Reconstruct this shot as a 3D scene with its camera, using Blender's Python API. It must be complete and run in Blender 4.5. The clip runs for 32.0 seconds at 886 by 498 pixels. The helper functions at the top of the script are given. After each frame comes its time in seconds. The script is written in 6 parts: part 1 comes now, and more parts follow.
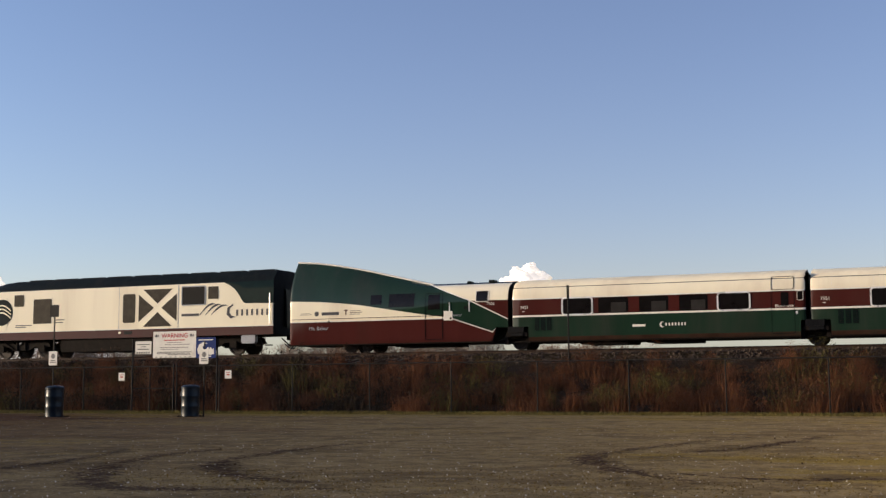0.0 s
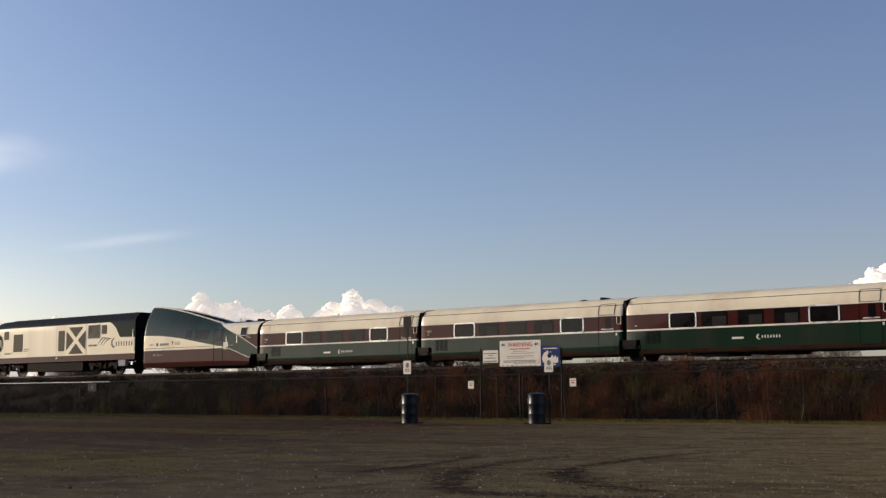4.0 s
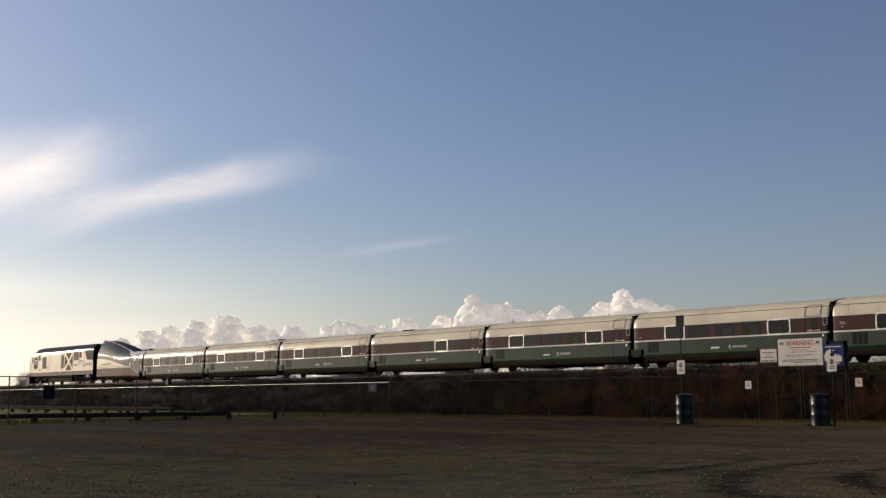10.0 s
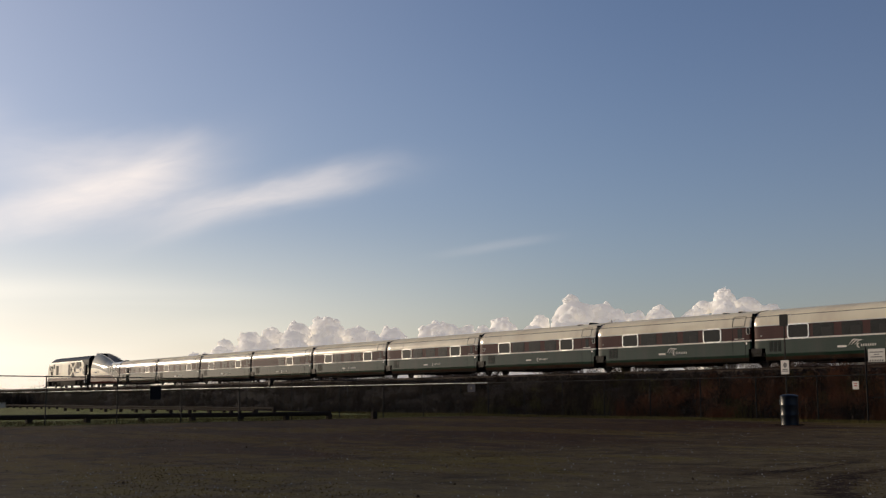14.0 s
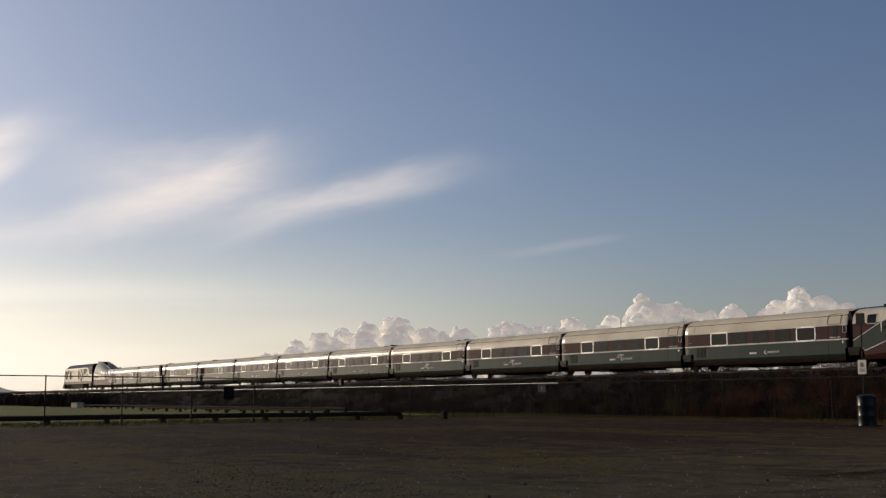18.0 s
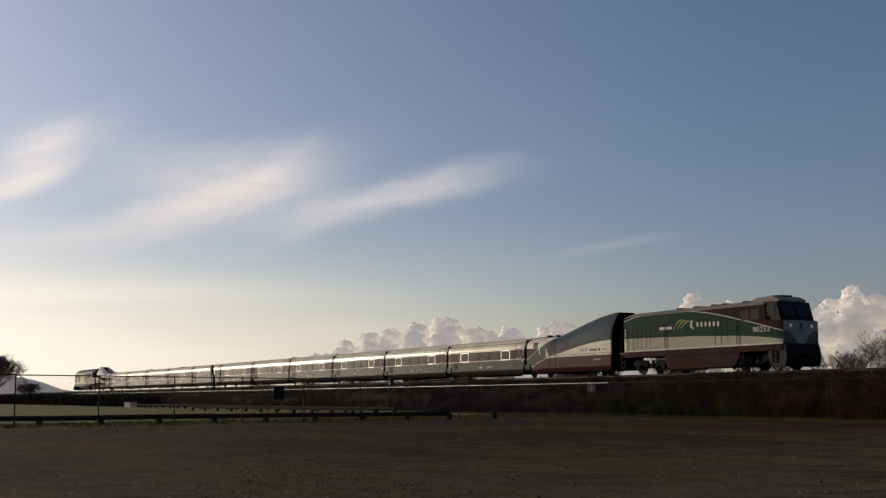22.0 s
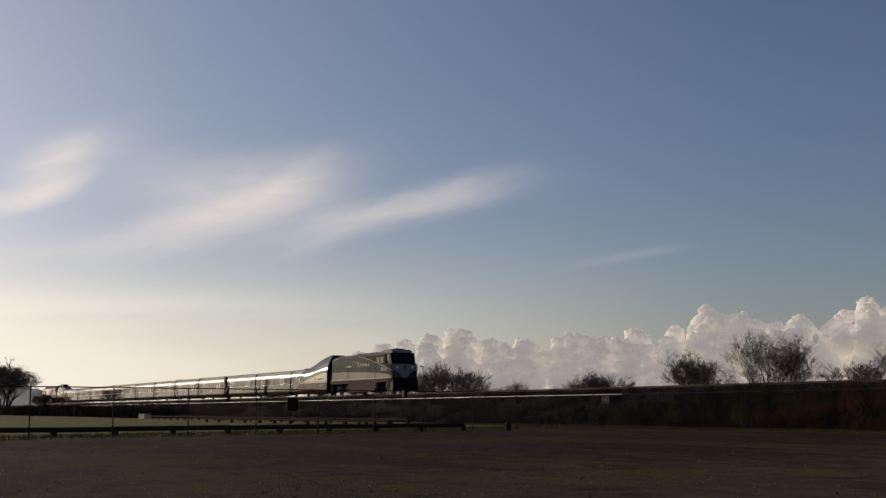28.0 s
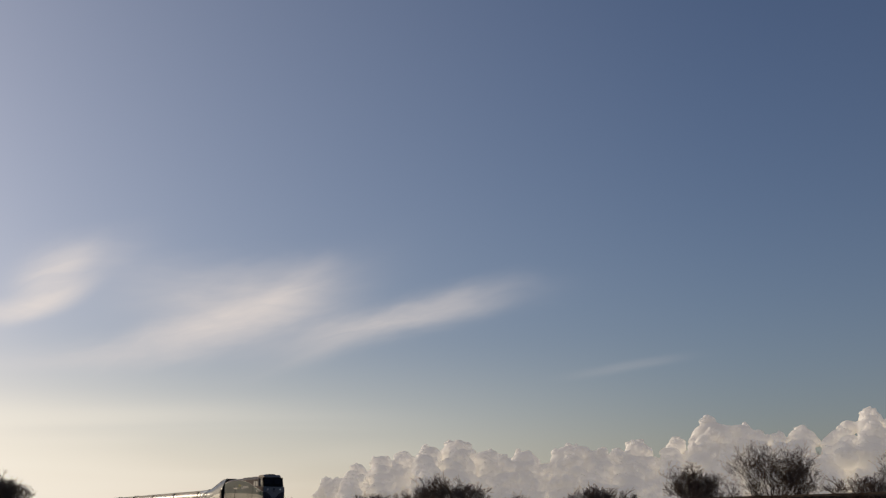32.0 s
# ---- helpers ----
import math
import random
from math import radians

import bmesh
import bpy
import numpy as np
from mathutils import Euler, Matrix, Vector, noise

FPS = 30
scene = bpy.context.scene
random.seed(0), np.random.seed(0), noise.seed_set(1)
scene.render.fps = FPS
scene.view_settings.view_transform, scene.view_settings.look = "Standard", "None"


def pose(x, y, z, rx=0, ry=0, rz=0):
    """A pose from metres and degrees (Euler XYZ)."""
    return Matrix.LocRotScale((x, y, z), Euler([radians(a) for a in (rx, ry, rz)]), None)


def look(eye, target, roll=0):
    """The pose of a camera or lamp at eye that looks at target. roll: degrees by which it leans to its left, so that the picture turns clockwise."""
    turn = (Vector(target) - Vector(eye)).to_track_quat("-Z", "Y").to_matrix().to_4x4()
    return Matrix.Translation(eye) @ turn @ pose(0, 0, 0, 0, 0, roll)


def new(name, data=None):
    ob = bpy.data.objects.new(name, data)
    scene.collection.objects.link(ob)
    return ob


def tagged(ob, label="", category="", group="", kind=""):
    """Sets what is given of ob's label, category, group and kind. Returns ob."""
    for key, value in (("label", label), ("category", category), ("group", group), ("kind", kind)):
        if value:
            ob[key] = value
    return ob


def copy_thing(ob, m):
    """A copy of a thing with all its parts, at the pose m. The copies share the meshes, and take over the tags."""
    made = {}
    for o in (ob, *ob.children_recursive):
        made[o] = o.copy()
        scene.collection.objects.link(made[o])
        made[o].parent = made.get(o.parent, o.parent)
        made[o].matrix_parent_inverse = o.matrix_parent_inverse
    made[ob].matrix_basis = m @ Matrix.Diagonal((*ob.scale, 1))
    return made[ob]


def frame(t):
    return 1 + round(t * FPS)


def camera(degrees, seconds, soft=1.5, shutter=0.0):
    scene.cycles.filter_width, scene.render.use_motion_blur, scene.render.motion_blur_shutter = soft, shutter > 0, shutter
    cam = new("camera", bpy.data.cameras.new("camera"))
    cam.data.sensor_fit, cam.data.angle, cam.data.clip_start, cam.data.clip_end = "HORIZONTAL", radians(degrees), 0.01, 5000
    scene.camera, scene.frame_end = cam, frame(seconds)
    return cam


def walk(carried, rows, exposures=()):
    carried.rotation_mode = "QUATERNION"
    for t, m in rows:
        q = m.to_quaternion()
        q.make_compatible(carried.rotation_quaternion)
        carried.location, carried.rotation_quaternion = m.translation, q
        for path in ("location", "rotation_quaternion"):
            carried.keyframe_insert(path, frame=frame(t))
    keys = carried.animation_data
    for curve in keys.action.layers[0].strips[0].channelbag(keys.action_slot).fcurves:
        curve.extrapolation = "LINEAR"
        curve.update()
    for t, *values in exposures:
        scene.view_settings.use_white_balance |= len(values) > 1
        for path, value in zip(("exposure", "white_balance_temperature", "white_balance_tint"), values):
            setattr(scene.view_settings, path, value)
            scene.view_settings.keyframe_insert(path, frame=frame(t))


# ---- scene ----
cam = camera(40.55, 32.0, soft=1.35)

# Camera on a low tripod: seconds, yaw, pitch, roll in degrees.
EYE = (0.0, 0.0, 1.0)
PATH = [
    (0, 22.16, 6.49, 0.33), (0.5, 23.83, 6.54, 0.32), (1, 26.18, 6.78, 0.32), (1.5, 28.58, 6.83, 0.31), (2, 30.46, 6.91, 0.31),
    (2.5, 33.48, 6.92, 0.30), (3, 35.57, 6.94, 0.29), (3.5, 36.82, 6.95, 0.28), (4, 38.41, 6.95, 0.28), (4.5, 40.21, 6.96, 0.27),
    (6.5, 44.67, 6.96, 0.25), (7, 45.85, 6.97, 0.25), (7.5, 47.02, 6.98, 0.24), (8, 47.73, 6.99, 0.24), (8.5, 48.40, 7.00, 0.24),
    (9, 49.27, 7.01, 0.23), (9.5, 50.45, 7.02, 0.23), (10, 51.28, 7.02, 0.22), (10.5, 52.17, 7.03, 0.22), (11, 52.80, 7.04, 0.21),
    (11.5, 53.35, 7.04, 0.21), (12, 53.87, 7.04, 0.21), (12.5, 54.48, 7.04, 0.21), (13, 54.95, 7.05, 0.20), (13.5, 55.35, 7.05, 0.20),
    (14, 55.96, 7.06, 0.20), (14.5, 56.37, 7.06, 0.20), (16.5, 58.23, 7.06, 0.19), (17, 58.60, 7.07, 0.19), (17.5, 59.05, 7.09, 0.18),
    (18, 59.29, 7.08, 0.18), (18.5, 59.59, 7.08, 0.18), (19, 60.11, 7.07, 0.18), (19.5, 60.68, 7.07, 0.17), (20, 61.02, 7.07, 0.17),
    (20.5, 61.24, 7.09, 0.17), (21, 61.44, 7.09, 0.17), (21.5, 61.55, 7.07, 0.17), (22, 61.62, 7.08, 0.17), (22.5, 61.70, 7.08, 0.17),
    (23, 61.74, 7.06, 0.17), (23.5, 61.77, 7.06, 0.17), (24, 61.78, 7.05, 0.17), (24.5, 61.89, 7.06, 0.17), (25, 62.02, 7.02, 0.17),
    (25.5, 62.23, 6.93, 0.17), (27.5, 62.28, 7.02, 0.17), (28, 62.27, 7.62, 0.17), (28.5, 62.28, 8.40, 0.17), (29, 62.26, 9.29, 0.17),
    (29.5, 62.25, 10.17, 0.17), (30, 62.25, 10.96, 0.17), (30.5, 62.24, 11.63, 0.17), (31, 62.23, 12.15, 0.17), (31.5, 62.22, 12.55, 0.17),
    (32, 62.22, 12.88, 0.17),
]
EXPOSURES = [(0, 0.90), (4, 0.54), (9, 0.19), (11, -0.01), (14, -0.12), (19, -0.31), (23, -0.36), (28, -0.50), (30, -0.64), (32, -0.60)]
walk(cam, [(t, pose(*EYE, 90 + pitch, roll, yaw)) for t, yaw, pitch, roll in PATH], EXPOSURES)

# ---- light ----
SUN_AZ, SUN_EL = 109.5, 10.5      # degrees left of the view square to the track, and above the horizon
sun_dir = Vector((-math.sin(radians(SUN_AZ)) * math.cos(radians(SUN_EL)), math.cos(radians(SUN_AZ)) * math.cos(radians(SUN_EL)), math.sin(radians(SUN_EL))))
sun = new("sun", bpy.data.lights.new("sun", "SUN"))
sun.data.energy, sun.data.angle, sun.data.color = 3.0, radians(0.53), (1.0, 0.80, 0.58)
sun.matrix_world = look((0, 0, 60), Vector((0, 0, 60)) - sun_dir)


class Nodes:
    """A small node-tree writer."""

    def __init__(self, tree):
        self.tree = tree
        tree.nodes.clear()

    def add(self, kind, **values):
        node = self.tree.nodes.new(kind)
        for key, value in values.items():
            setattr(node, key, value)
        return node

    def put(self, socket, value):
        if isinstance(value, bpy.types.NodeSocket):
            self.tree.links.new(value, socket)
        elif value is not None:
            socket.default_value = value

    def math(self, op, a, b=None, c=None, clamp=False):
        node = self.add("ShaderNodeMath", operation=op, use_clamp=clamp)
        for socket, value in zip(node.inputs, (a, b, c)):
            self.put(socket, value)
        return node.outputs[0]

    def noise(self, vector, scale, detail=4.0, rough=0.55, distortion=0.0):
        node = self.add("ShaderNodeTexNoise")
        self.put(node.inputs["Vector"], vector)
        node.inputs["Scale"].default_value, node.inputs["Detail"].default_value = scale, detail
        node.inputs["Roughness"].default_value, node.inputs["Distortion"].default_value = rough, distortion
        return node.outputs["Fac"]

    def ramp(self, fac, stops):
        node = self.add("ShaderNodeValToRGB")
        self.put(node.inputs[0], fac)
        els = node.color_ramp.elements
        while len(els) < len(stops):
            els.new(0.5)
        for el, (pos, rgb) in zip(els, stops):
            el.position, el.color = pos, (*rgb, 1)
        return node.outputs[0]

    def span(self, value, lo, hi, a=0.0, b=1.0, smooth=True):
        node = self.add("ShaderNodeMapRange", interpolation_type="SMOOTHSTEP" if smooth else "LINEAR")
        for socket, v in zip(node.inputs, (value, lo, hi, a, b)):
            self.put(socket, v)
        return node.outputs[0]

    def mix(self, fac, a, b, blend="MIX"):
        node = self.add("ShaderNodeMix", data_type="RGBA", blend_type=blend)
        self.put(node.inputs[0], fac)
        for i, v in ((6, a), (7, b)):
            self.put(node.inputs[i], (*v, 1) if isinstance(v, tuple) and len(v) == 3 else v)
        return node.outputs[2]


# Sky: clear winter air, with high wisps of ice cloud towards the sun.
world = bpy.data.worlds.new("sky")
scene.world = world
world.use_nodes = True
W = Nodes(world.node_tree)
sky = W.add("ShaderNodeTexSky", sky_type="NISHITA", sun_disc=False)
sky.sun_elevation, sky.sun_rotation = radians(SUN_EL), radians(360 - SUN_AZ)
sky.altitude, sky.air_density, sky.dust_density, sky.ozone_density = 0, 1.0, 0.6, 2.5
coord = W.add("ShaderNodeTexCoord").outputs["Generated"]
xyz = W.add("ShaderNodeSeparateXYZ")
W.put(xyz.inputs[0], coord)
az = W.math("MULTIPLY", W.math("ARCTAN2", W.math("MULTIPLY", xyz.outputs[0], -1.0), xyz.outputs[1]), 180 / math.pi)
el = W.math("MULTIPLY", W.math("ARCSINE", xyz.outputs[2]), 180 / math.pi)


def wisp(a0, e0, slope, long, wide, seed, curl=0.0, head=0.0):
    """A streak of ice cloud round (a0, e0): soft across, combed into fibres along; it climbs slope degrees for each degree to the
    right, bends by curl, and is wider towards its right end by head."""
    da = W.math("SUBTRACT", a0, az)
    de = W.math("SUBTRACT", W.math("SUBTRACT", el, e0), W.math("MULTIPLY", da, slope))
    if curl:
        de = W.math("SUBTRACT", de, W.math("MULTIPLY", W.math("MULTIPLY", da, da), curl))
    fold = W.add("ShaderNodeCombineXYZ")
    W.put(fold.inputs[0], W.math("MULTIPLY", da, 0.22))
    W.put(fold.inputs[1], W.math("MULTIPLY", de, 0.55))
    fold.inputs[2].default_value = seed
    billow = W.noise(fold.outputs[0], 1.0, 3.0, 0.5, 0.3)
    comb = W.add("ShaderNodeCombineXYZ")
    W.put(comb.inputs[0], W.math("MULTIPLY", W.math("ADD", da, W.math("MULTIPLY", de, 0.8)), 0.30))
    W.put(comb.inputs[1], W.math("ADD", W.math("MULTIPLY", de, 1.5), W.math("MULTIPLY", billow, 2.0)))
    comb.inputs[2].default_value = seed + 3.0
    fibre = W.noise(comb.outputs[0], 0.9, 5.0, 0.6, 0.5)
    de = W.math("ADD", de, W.math("MULTIPLY", W.math("SUBTRACT", billow, 0.5), wide * 1.5))
    width = W.math("MAXIMUM", W.math("ADD", W.math("MULTIPLY", da, head * wide / long), wide), wide * 0.25)
    ga = W.math("EXPONENT", W.math("MULTIPLY", W.math("POWER", W.math("ABSOLUTE", W.math("DIVIDE", da, long)), 2.6), -1.0))
    ge = W.math("EXPONENT", W.math("MULTIPLY", W.math("POWER", W.math("ABSOLUTE", W.math("DIVIDE", de, width)), 2.4), -1.0))
    return W.math("MULTIPLY", W.math("MULTIPLY", ga, ge), W.span(fibre, 0.25, 0.70, 0.72, 1.0))


wisps = None
for args, amount in (((64.3, 9.55, 0.27, 5.1, 0.74, 1.0, -0.010), 0.64),
                     ((75.0, 8.35, 0.26, 6.6, 0.85, 5.0, 0.010, 0.5), 0.54), ((71.5, 9.9, 0.14, 4.2, 1.6, 8.0, 0.0, 0.1), 0.54), ((69.2, 11.3, 0.55, 1.7, 0.7, 17.0), 0.20), ((74.4, 11.0, 0.10, 3.8, 1.1, 21.0), 0.24),
                     ((81.8, 9.40, 0.26, 2.6, 0.50, 9.0, 0.08), 0.72), ((80.6, 10.9, 0.5, 1.7, 1.15, 12.0), 0.70), ((79.0, 12.2, 0.2, 2.4, 0.8, 25.0), 0.25),
                     ((53.5, 7.15, 0.14, 2.4, 0.22, 13.0), 0.14)):
    w = W.math("MULTIPLY", wisp(*args), amount)
    wisps = w if wisps is None else W.math("ADD", wisps, w, clamp=True)
# thin milky layers low over the horizon, towards the sun
lay = W.add("ShaderNodeCombineXYZ")
W.put(lay.inputs[0], W.math("MULTIPLY", az, 0.05))
W.put(lay.inputs[1], W.math("MULTIPLY", el, 0.55))
veil = W.math("MULTIPLY", W.span(W.noise(lay.outputs[0], 0.8, 2.0, 0.5, 0.3), 0.36, 0.62), W.math("MULTIPLY", W.span(az, 60, 82), W.span(el, 6.2, 4.0)))
near_sun = W.add("ShaderNodeVectorMath", operation="DOT_PRODUCT")
W.put(near_sun.inputs[0], coord)
near_sun.inputs[1].default_value = tuple(sun_dir)
milk = W.math("MULTIPLY", W.span(near_sun.outputs["Value"], 0.45, 0.95), W.span(el, 9.0, 0.0, 0.07, 0.80))
sky_rgb = W.mix(W.math("MULTIPLY", veil, 0.6), W.mix(wisps, W.mix(milk, W.mix(1.0, sky.outputs[0], W.mix(W.math("MULTIPLY", W.span(el, 4.0, 0.0), W.span(az, 72.0, 46.0)), W.mix(W.span(az, 50.0, 15.0), (1.12, 0.97, 1.08), (1.20, 0.97, 1.07)), (0.86, 0.90, 1.22)), "MULTIPLY"), (12.6, 12.0, 10.6)), (9.9, 9.0, 8.6)), (12.6, 11.6, 9.9))
sep = W.math("DIVIDE", W.math("ARCCOSINE", W.math("MINIMUM", near_sun.outputs["Value"], 1.0)), radians(9.0))
glow = W.math("EXPONENT", W.math("MULTIPLY", W.math("MULTIPLY", sep, sep), -1.0))
sky_rgb = W.mix(glow, sky_rgb, (34.0, 29.0, 22.0))
# wide aureole of the low winter sun
far = W.math("DIVIDE", sep, 24.0 / 9.0)
aureole = W.math("EXPONENT", W.math("MULTIPLY", W.math("MULTIPLY", far, far), -1.0))
sky_rgb = W.mix(aureole, sky_rgb, W.mix(1.0, sky_rgb, (4.6, 4.5, 4.4), "ADD"))
bg = W.add("ShaderNodeBackground")
W.put(bg.inputs[0], sky_rgb)
bg.inputs[1].default_value = 0.10
W.put(W.add("ShaderNodeOutputWorld").inputs[0], bg.outputs[0])


# ---- materials ----
def material(name, rgb, rough=0.6, metal=0.0, coat=0.0, spec=0.2, vary=0.25, scale=3.0, fine=40.0, bump=0.0, dirt=None, random_tint=0.0, island=False, streak=False, coat_rough=0.05):
    """A painted, metal, wood, earth or leaf surface: base colour with blotches and grain, optional dirt, bump and tint by piece."""
    m = bpy.data.materials.new(name)
    m.use_nodes = True
    N = Nodes(m.node_tree)
    co = N.add("ShaderNodeTexCoord").outputs["Object"]
    if streak:
        mp = N.add("ShaderNodeMapping")
        N.put(mp.inputs[0], co)
        mp.inputs["Scale"].default_value = (1.0, 1.0, 0.12)
        co2 = mp.outputs[0]
    else:
        co2 = co
    big, small = N.noise(co2, scale, 5.0), N.noise(co, fine, 3.0)
    dark, light = tuple(c * (1 - vary) for c in rgb), tuple(min(1.0, c * (1 + vary * 0.8)) for c in rgb)
    col = N.mix(N.span(big, 0.3, 0.7), dark, light)
    col = N.mix(N.math("MULTIPLY", N.span(small, 0.35, 0.65), 0.5), col, tuple(c * (1 - vary * 0.7) for c in rgb))
    if dirt:
        col = N.mix(N.math("MULTIPLY", N.span(N.noise(co2, scale * 0.45, 6.0, 0.65), 0.5, 0.72), 0.6), col, dirt)
    if random_tint or island:
        rnd = N.add("ShaderNodeNewGeometry").outputs["Random Per Island"] if island else N.add("ShaderNodeObjectInfo").outputs["Random"]
        k = random_tint or 0.5
        col = N.mix(rnd, N.mix(1.0, col, (1 - k, 1 - k, 1 - k), "MULTIPLY"), N.mix(1.0, col, (1 + k, 1 + k * 0.9, 1 + k * 0.7), "MULTIPLY"))
    bs = N.add("ShaderNodeBsdfPrincipled")
    N.put(bs.inputs["Base Color"], col)
    N.put(bs.inputs["Roughness"], N.span(big, 0.2, 0.8, max(0.02, rough - 0.08), min(1.0, rough + 0.1)))
    bs.inputs["Metallic"].default_value = metal
    bs.inputs["Specular IOR Level"].default_value = 0.0 if coat > 0.25 else spec
    bs.inputs["Coat Weight"].default_value, bs.inputs["Coat Roughness"].default_value = coat, coat_rough
    bs.inputs["Coat IOR"].default_value = 1.45
    if bump:
        b = N.add("ShaderNodeBump")
        b.inputs["Strength"].default_value, b.inputs["Distance"].default_value = min(1.0, bump * 4), 0.02
        N.put(b.inputs["Height"], N.math("ADD", big, N.math("MULTIPLY", small, 0.6)))
        N.put(bs.inputs["Normal"], b.outputs[0])
    N.put(N.add("ShaderNodeOutputMaterial").inputs[0], bs.outputs[0])
    return m


CREAM = material("cream_paint", (0.86, 0.78, 0.58), 0.5, coat=1.0, coat_rough=0.15, vary=0.05, scale=0.6, dirt=(0.62, 0.52, 0.38), streak=True)
GREEN = material("forest_green_paint", (0.014, 0.033, 0.021), 0.5, coat=0.72, vary=0.18, scale=0.7, dirt=(0.038, 0.040, 0.032), streak=True)
MAROON = material("maroon_paint", (0.060, 0.0155, 0.013), 0.5, coat=0.50, vary=0.14, scale=0.7, dirt=(0.06, 0.026, 0.02), streak=True)
SKIRT = material("grimy_green_skirt", (0.040, 0.021, 0.014), 0.6, coat=0.5, coat_rough=0.12, vary=0.3, scale=1.2, dirt=(0.02, 0.03, 0.022), streak=True)
ROOFCREAM = material("matt_cream_roof_paint", (0.86, 0.77, 0.56), 0.6, spec=0.03, vary=0.06, scale=0.6, dirt=(0.60, 0.50, 0.36), streak=True)
WHITE = material("white_stripe_paint", (0.78, 0.74, 0.66), 0.35, coat=0.4, vary=0.06)
SILVER_TRIM = material("bright_window_trim", (0.90, 0.88, 0.84), 0.30, metal=0.5, vary=0.04)
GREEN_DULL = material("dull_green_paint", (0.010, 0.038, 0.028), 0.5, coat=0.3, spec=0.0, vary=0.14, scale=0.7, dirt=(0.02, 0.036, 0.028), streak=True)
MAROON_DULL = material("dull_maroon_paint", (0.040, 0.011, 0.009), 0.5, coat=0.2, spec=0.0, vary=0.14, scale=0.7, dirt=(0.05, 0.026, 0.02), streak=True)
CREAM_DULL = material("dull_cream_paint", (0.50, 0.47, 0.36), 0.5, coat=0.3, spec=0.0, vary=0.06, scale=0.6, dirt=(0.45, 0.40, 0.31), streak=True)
BLACK = material("black_paint", (0.006, 0.006, 0.007), 0.6, spec=0.1, vary=0.3)
CHARCOAL = material("charcoal_roof_paint", (0.008, 0.011, 0.011), 0.5, coat=0.26, spec=0.0, vary=0.25, dirt=(0.02, 0.018, 0.016))
DARKGREEN = material("black_green_paint", (0.006, 0.015, 0.012), 0.5, coat=0.3, vary=0.15)
GREYPAINT = material("pale_grey_paint", (0.34, 0.35, 0.37), 0.35, coat=0.3, vary=0.08)
NOSESHADE = material("shaded_nose_grey", (0.17, 0.18, 0.20), 0.4, coat=0.25, vary=0.10)
ROOFGREY = material("weathered_grey_roof", (0.27, 0.235, 0.21), 0.6, spec=0.1, vary=0.15, dirt=(0.16, 0.13, 0.11))
NAVY = material("navy_paint", (0.012, 0.022, 0.045), 0.35, coat=0.4, vary=0.12)
UNDER = material("sooty_underframe", (0.014, 0.011, 0.009), 0.85, spec=0.08, vary=0.4, scale=5, dirt=(0.025, 0.018, 0.013), bump=0.1)
STEEL = material("worn_wheel_steel", (0.035, 0.028, 0.024), 0.6, metal=0.3, vary=0.3)
RAILSTEEL = material("rusty_rail_steel", (0.045, 0.026, 0.018), 0.7, metal=0.1, vary=0.3, scale=6)
GLASS = material("tinted_window_glass", (0.008, 0.007, 0.007), 0.10, spec=0.14, coat=0.2, vary=0.2, scale=2)
PALEGLASS = material("blind_behind_glass", (0.034, 0.031, 0.029), 0.15, spec=0.14, coat=0.08, vary=0.2, scale=2)
LOUVRE = material("dark_louvre_metal", (0.058, 0.050, 0.038), 0.6, spec=0.05, vary=0.25)
GALV = material("galvanised_steel", (0.36, 0.36, 0.35), 0.45, metal=0.85, vary=0.22, scale=8)
DARKPOST = material("weathered_dark_steel", (0.022, 0.020, 0.018), 0.7, spec=0.1, vary=0.25)
WIRE = material("dull_wire", (0.05, 0.045, 0.04), 0.7, metal=0.3, vary=0.2)
SIGNWHITE = material("white_sign_sheet", (0.70, 0.68, 0.62), 0.6, spec=0.08, vary=0.07, scale=4, dirt=(0.5, 0.46, 0.4))
SIGNRED = material("red_sign_ink", (0.42, 0.035, 0.030), 0.5, vary=0.1)
SIGNINK = material("dark_sign_ink", (0.06, 0.06, 0.065), 0.5, vary=0.1)
SIGNGREY = material("faded_sign_ink", (0.24, 0.23, 0.22), 0.6, vary=0.1)
SIGNBLUE = material("blue_sign_sheet", (0.016, 0.034, 0.145), 0.6, spec=0.08, vary=0.1)
FADED = material("faded_blue_sheet", (0.022, 0.024, 0.045), 0.7, spec=0.05, vary=0.2)
SIGNBACK = material("dark_sign_back", (0.008, 0.008, 0.010), 0.6, spec=0.1, vary=0.15)
DRUM = material("navy_drum_paint", (0.005, 0.012, 0.018), 0.34, spec=0.25, vary=0.2, scale=6, dirt=(0.02, 0.02, 0.02))
LOGWOOD = material("weathered_log", (0.030, 0.022, 0.016), 0.9, spec=0.05, vary=0.3, scale=4, bump=0.15)
BARK = material("grey_brown_bark", (0.085, 0.063, 0.050), 0.95, spec=0.1, vary=0.3, scale=6, bump=0.1)
TWIG = material("brown_twigs", (0.200, 0.145, 0.112), 0.95, spec=0.1, vary=0.3, random_tint=0.35, island=True)
BRUSH = material("dry_brush", (0.118, 0.048, 0.023), 0.9, spec=0.05, vary=0.45, scale=0.30, random_tint=0.2, island=True)
BRUSHGREEN = material("olive_brush", (0.070, 0.060, 0.018), 0.9, spec=0.1, vary=0.3, scale=0.5, random_tint=0.5, island=True)
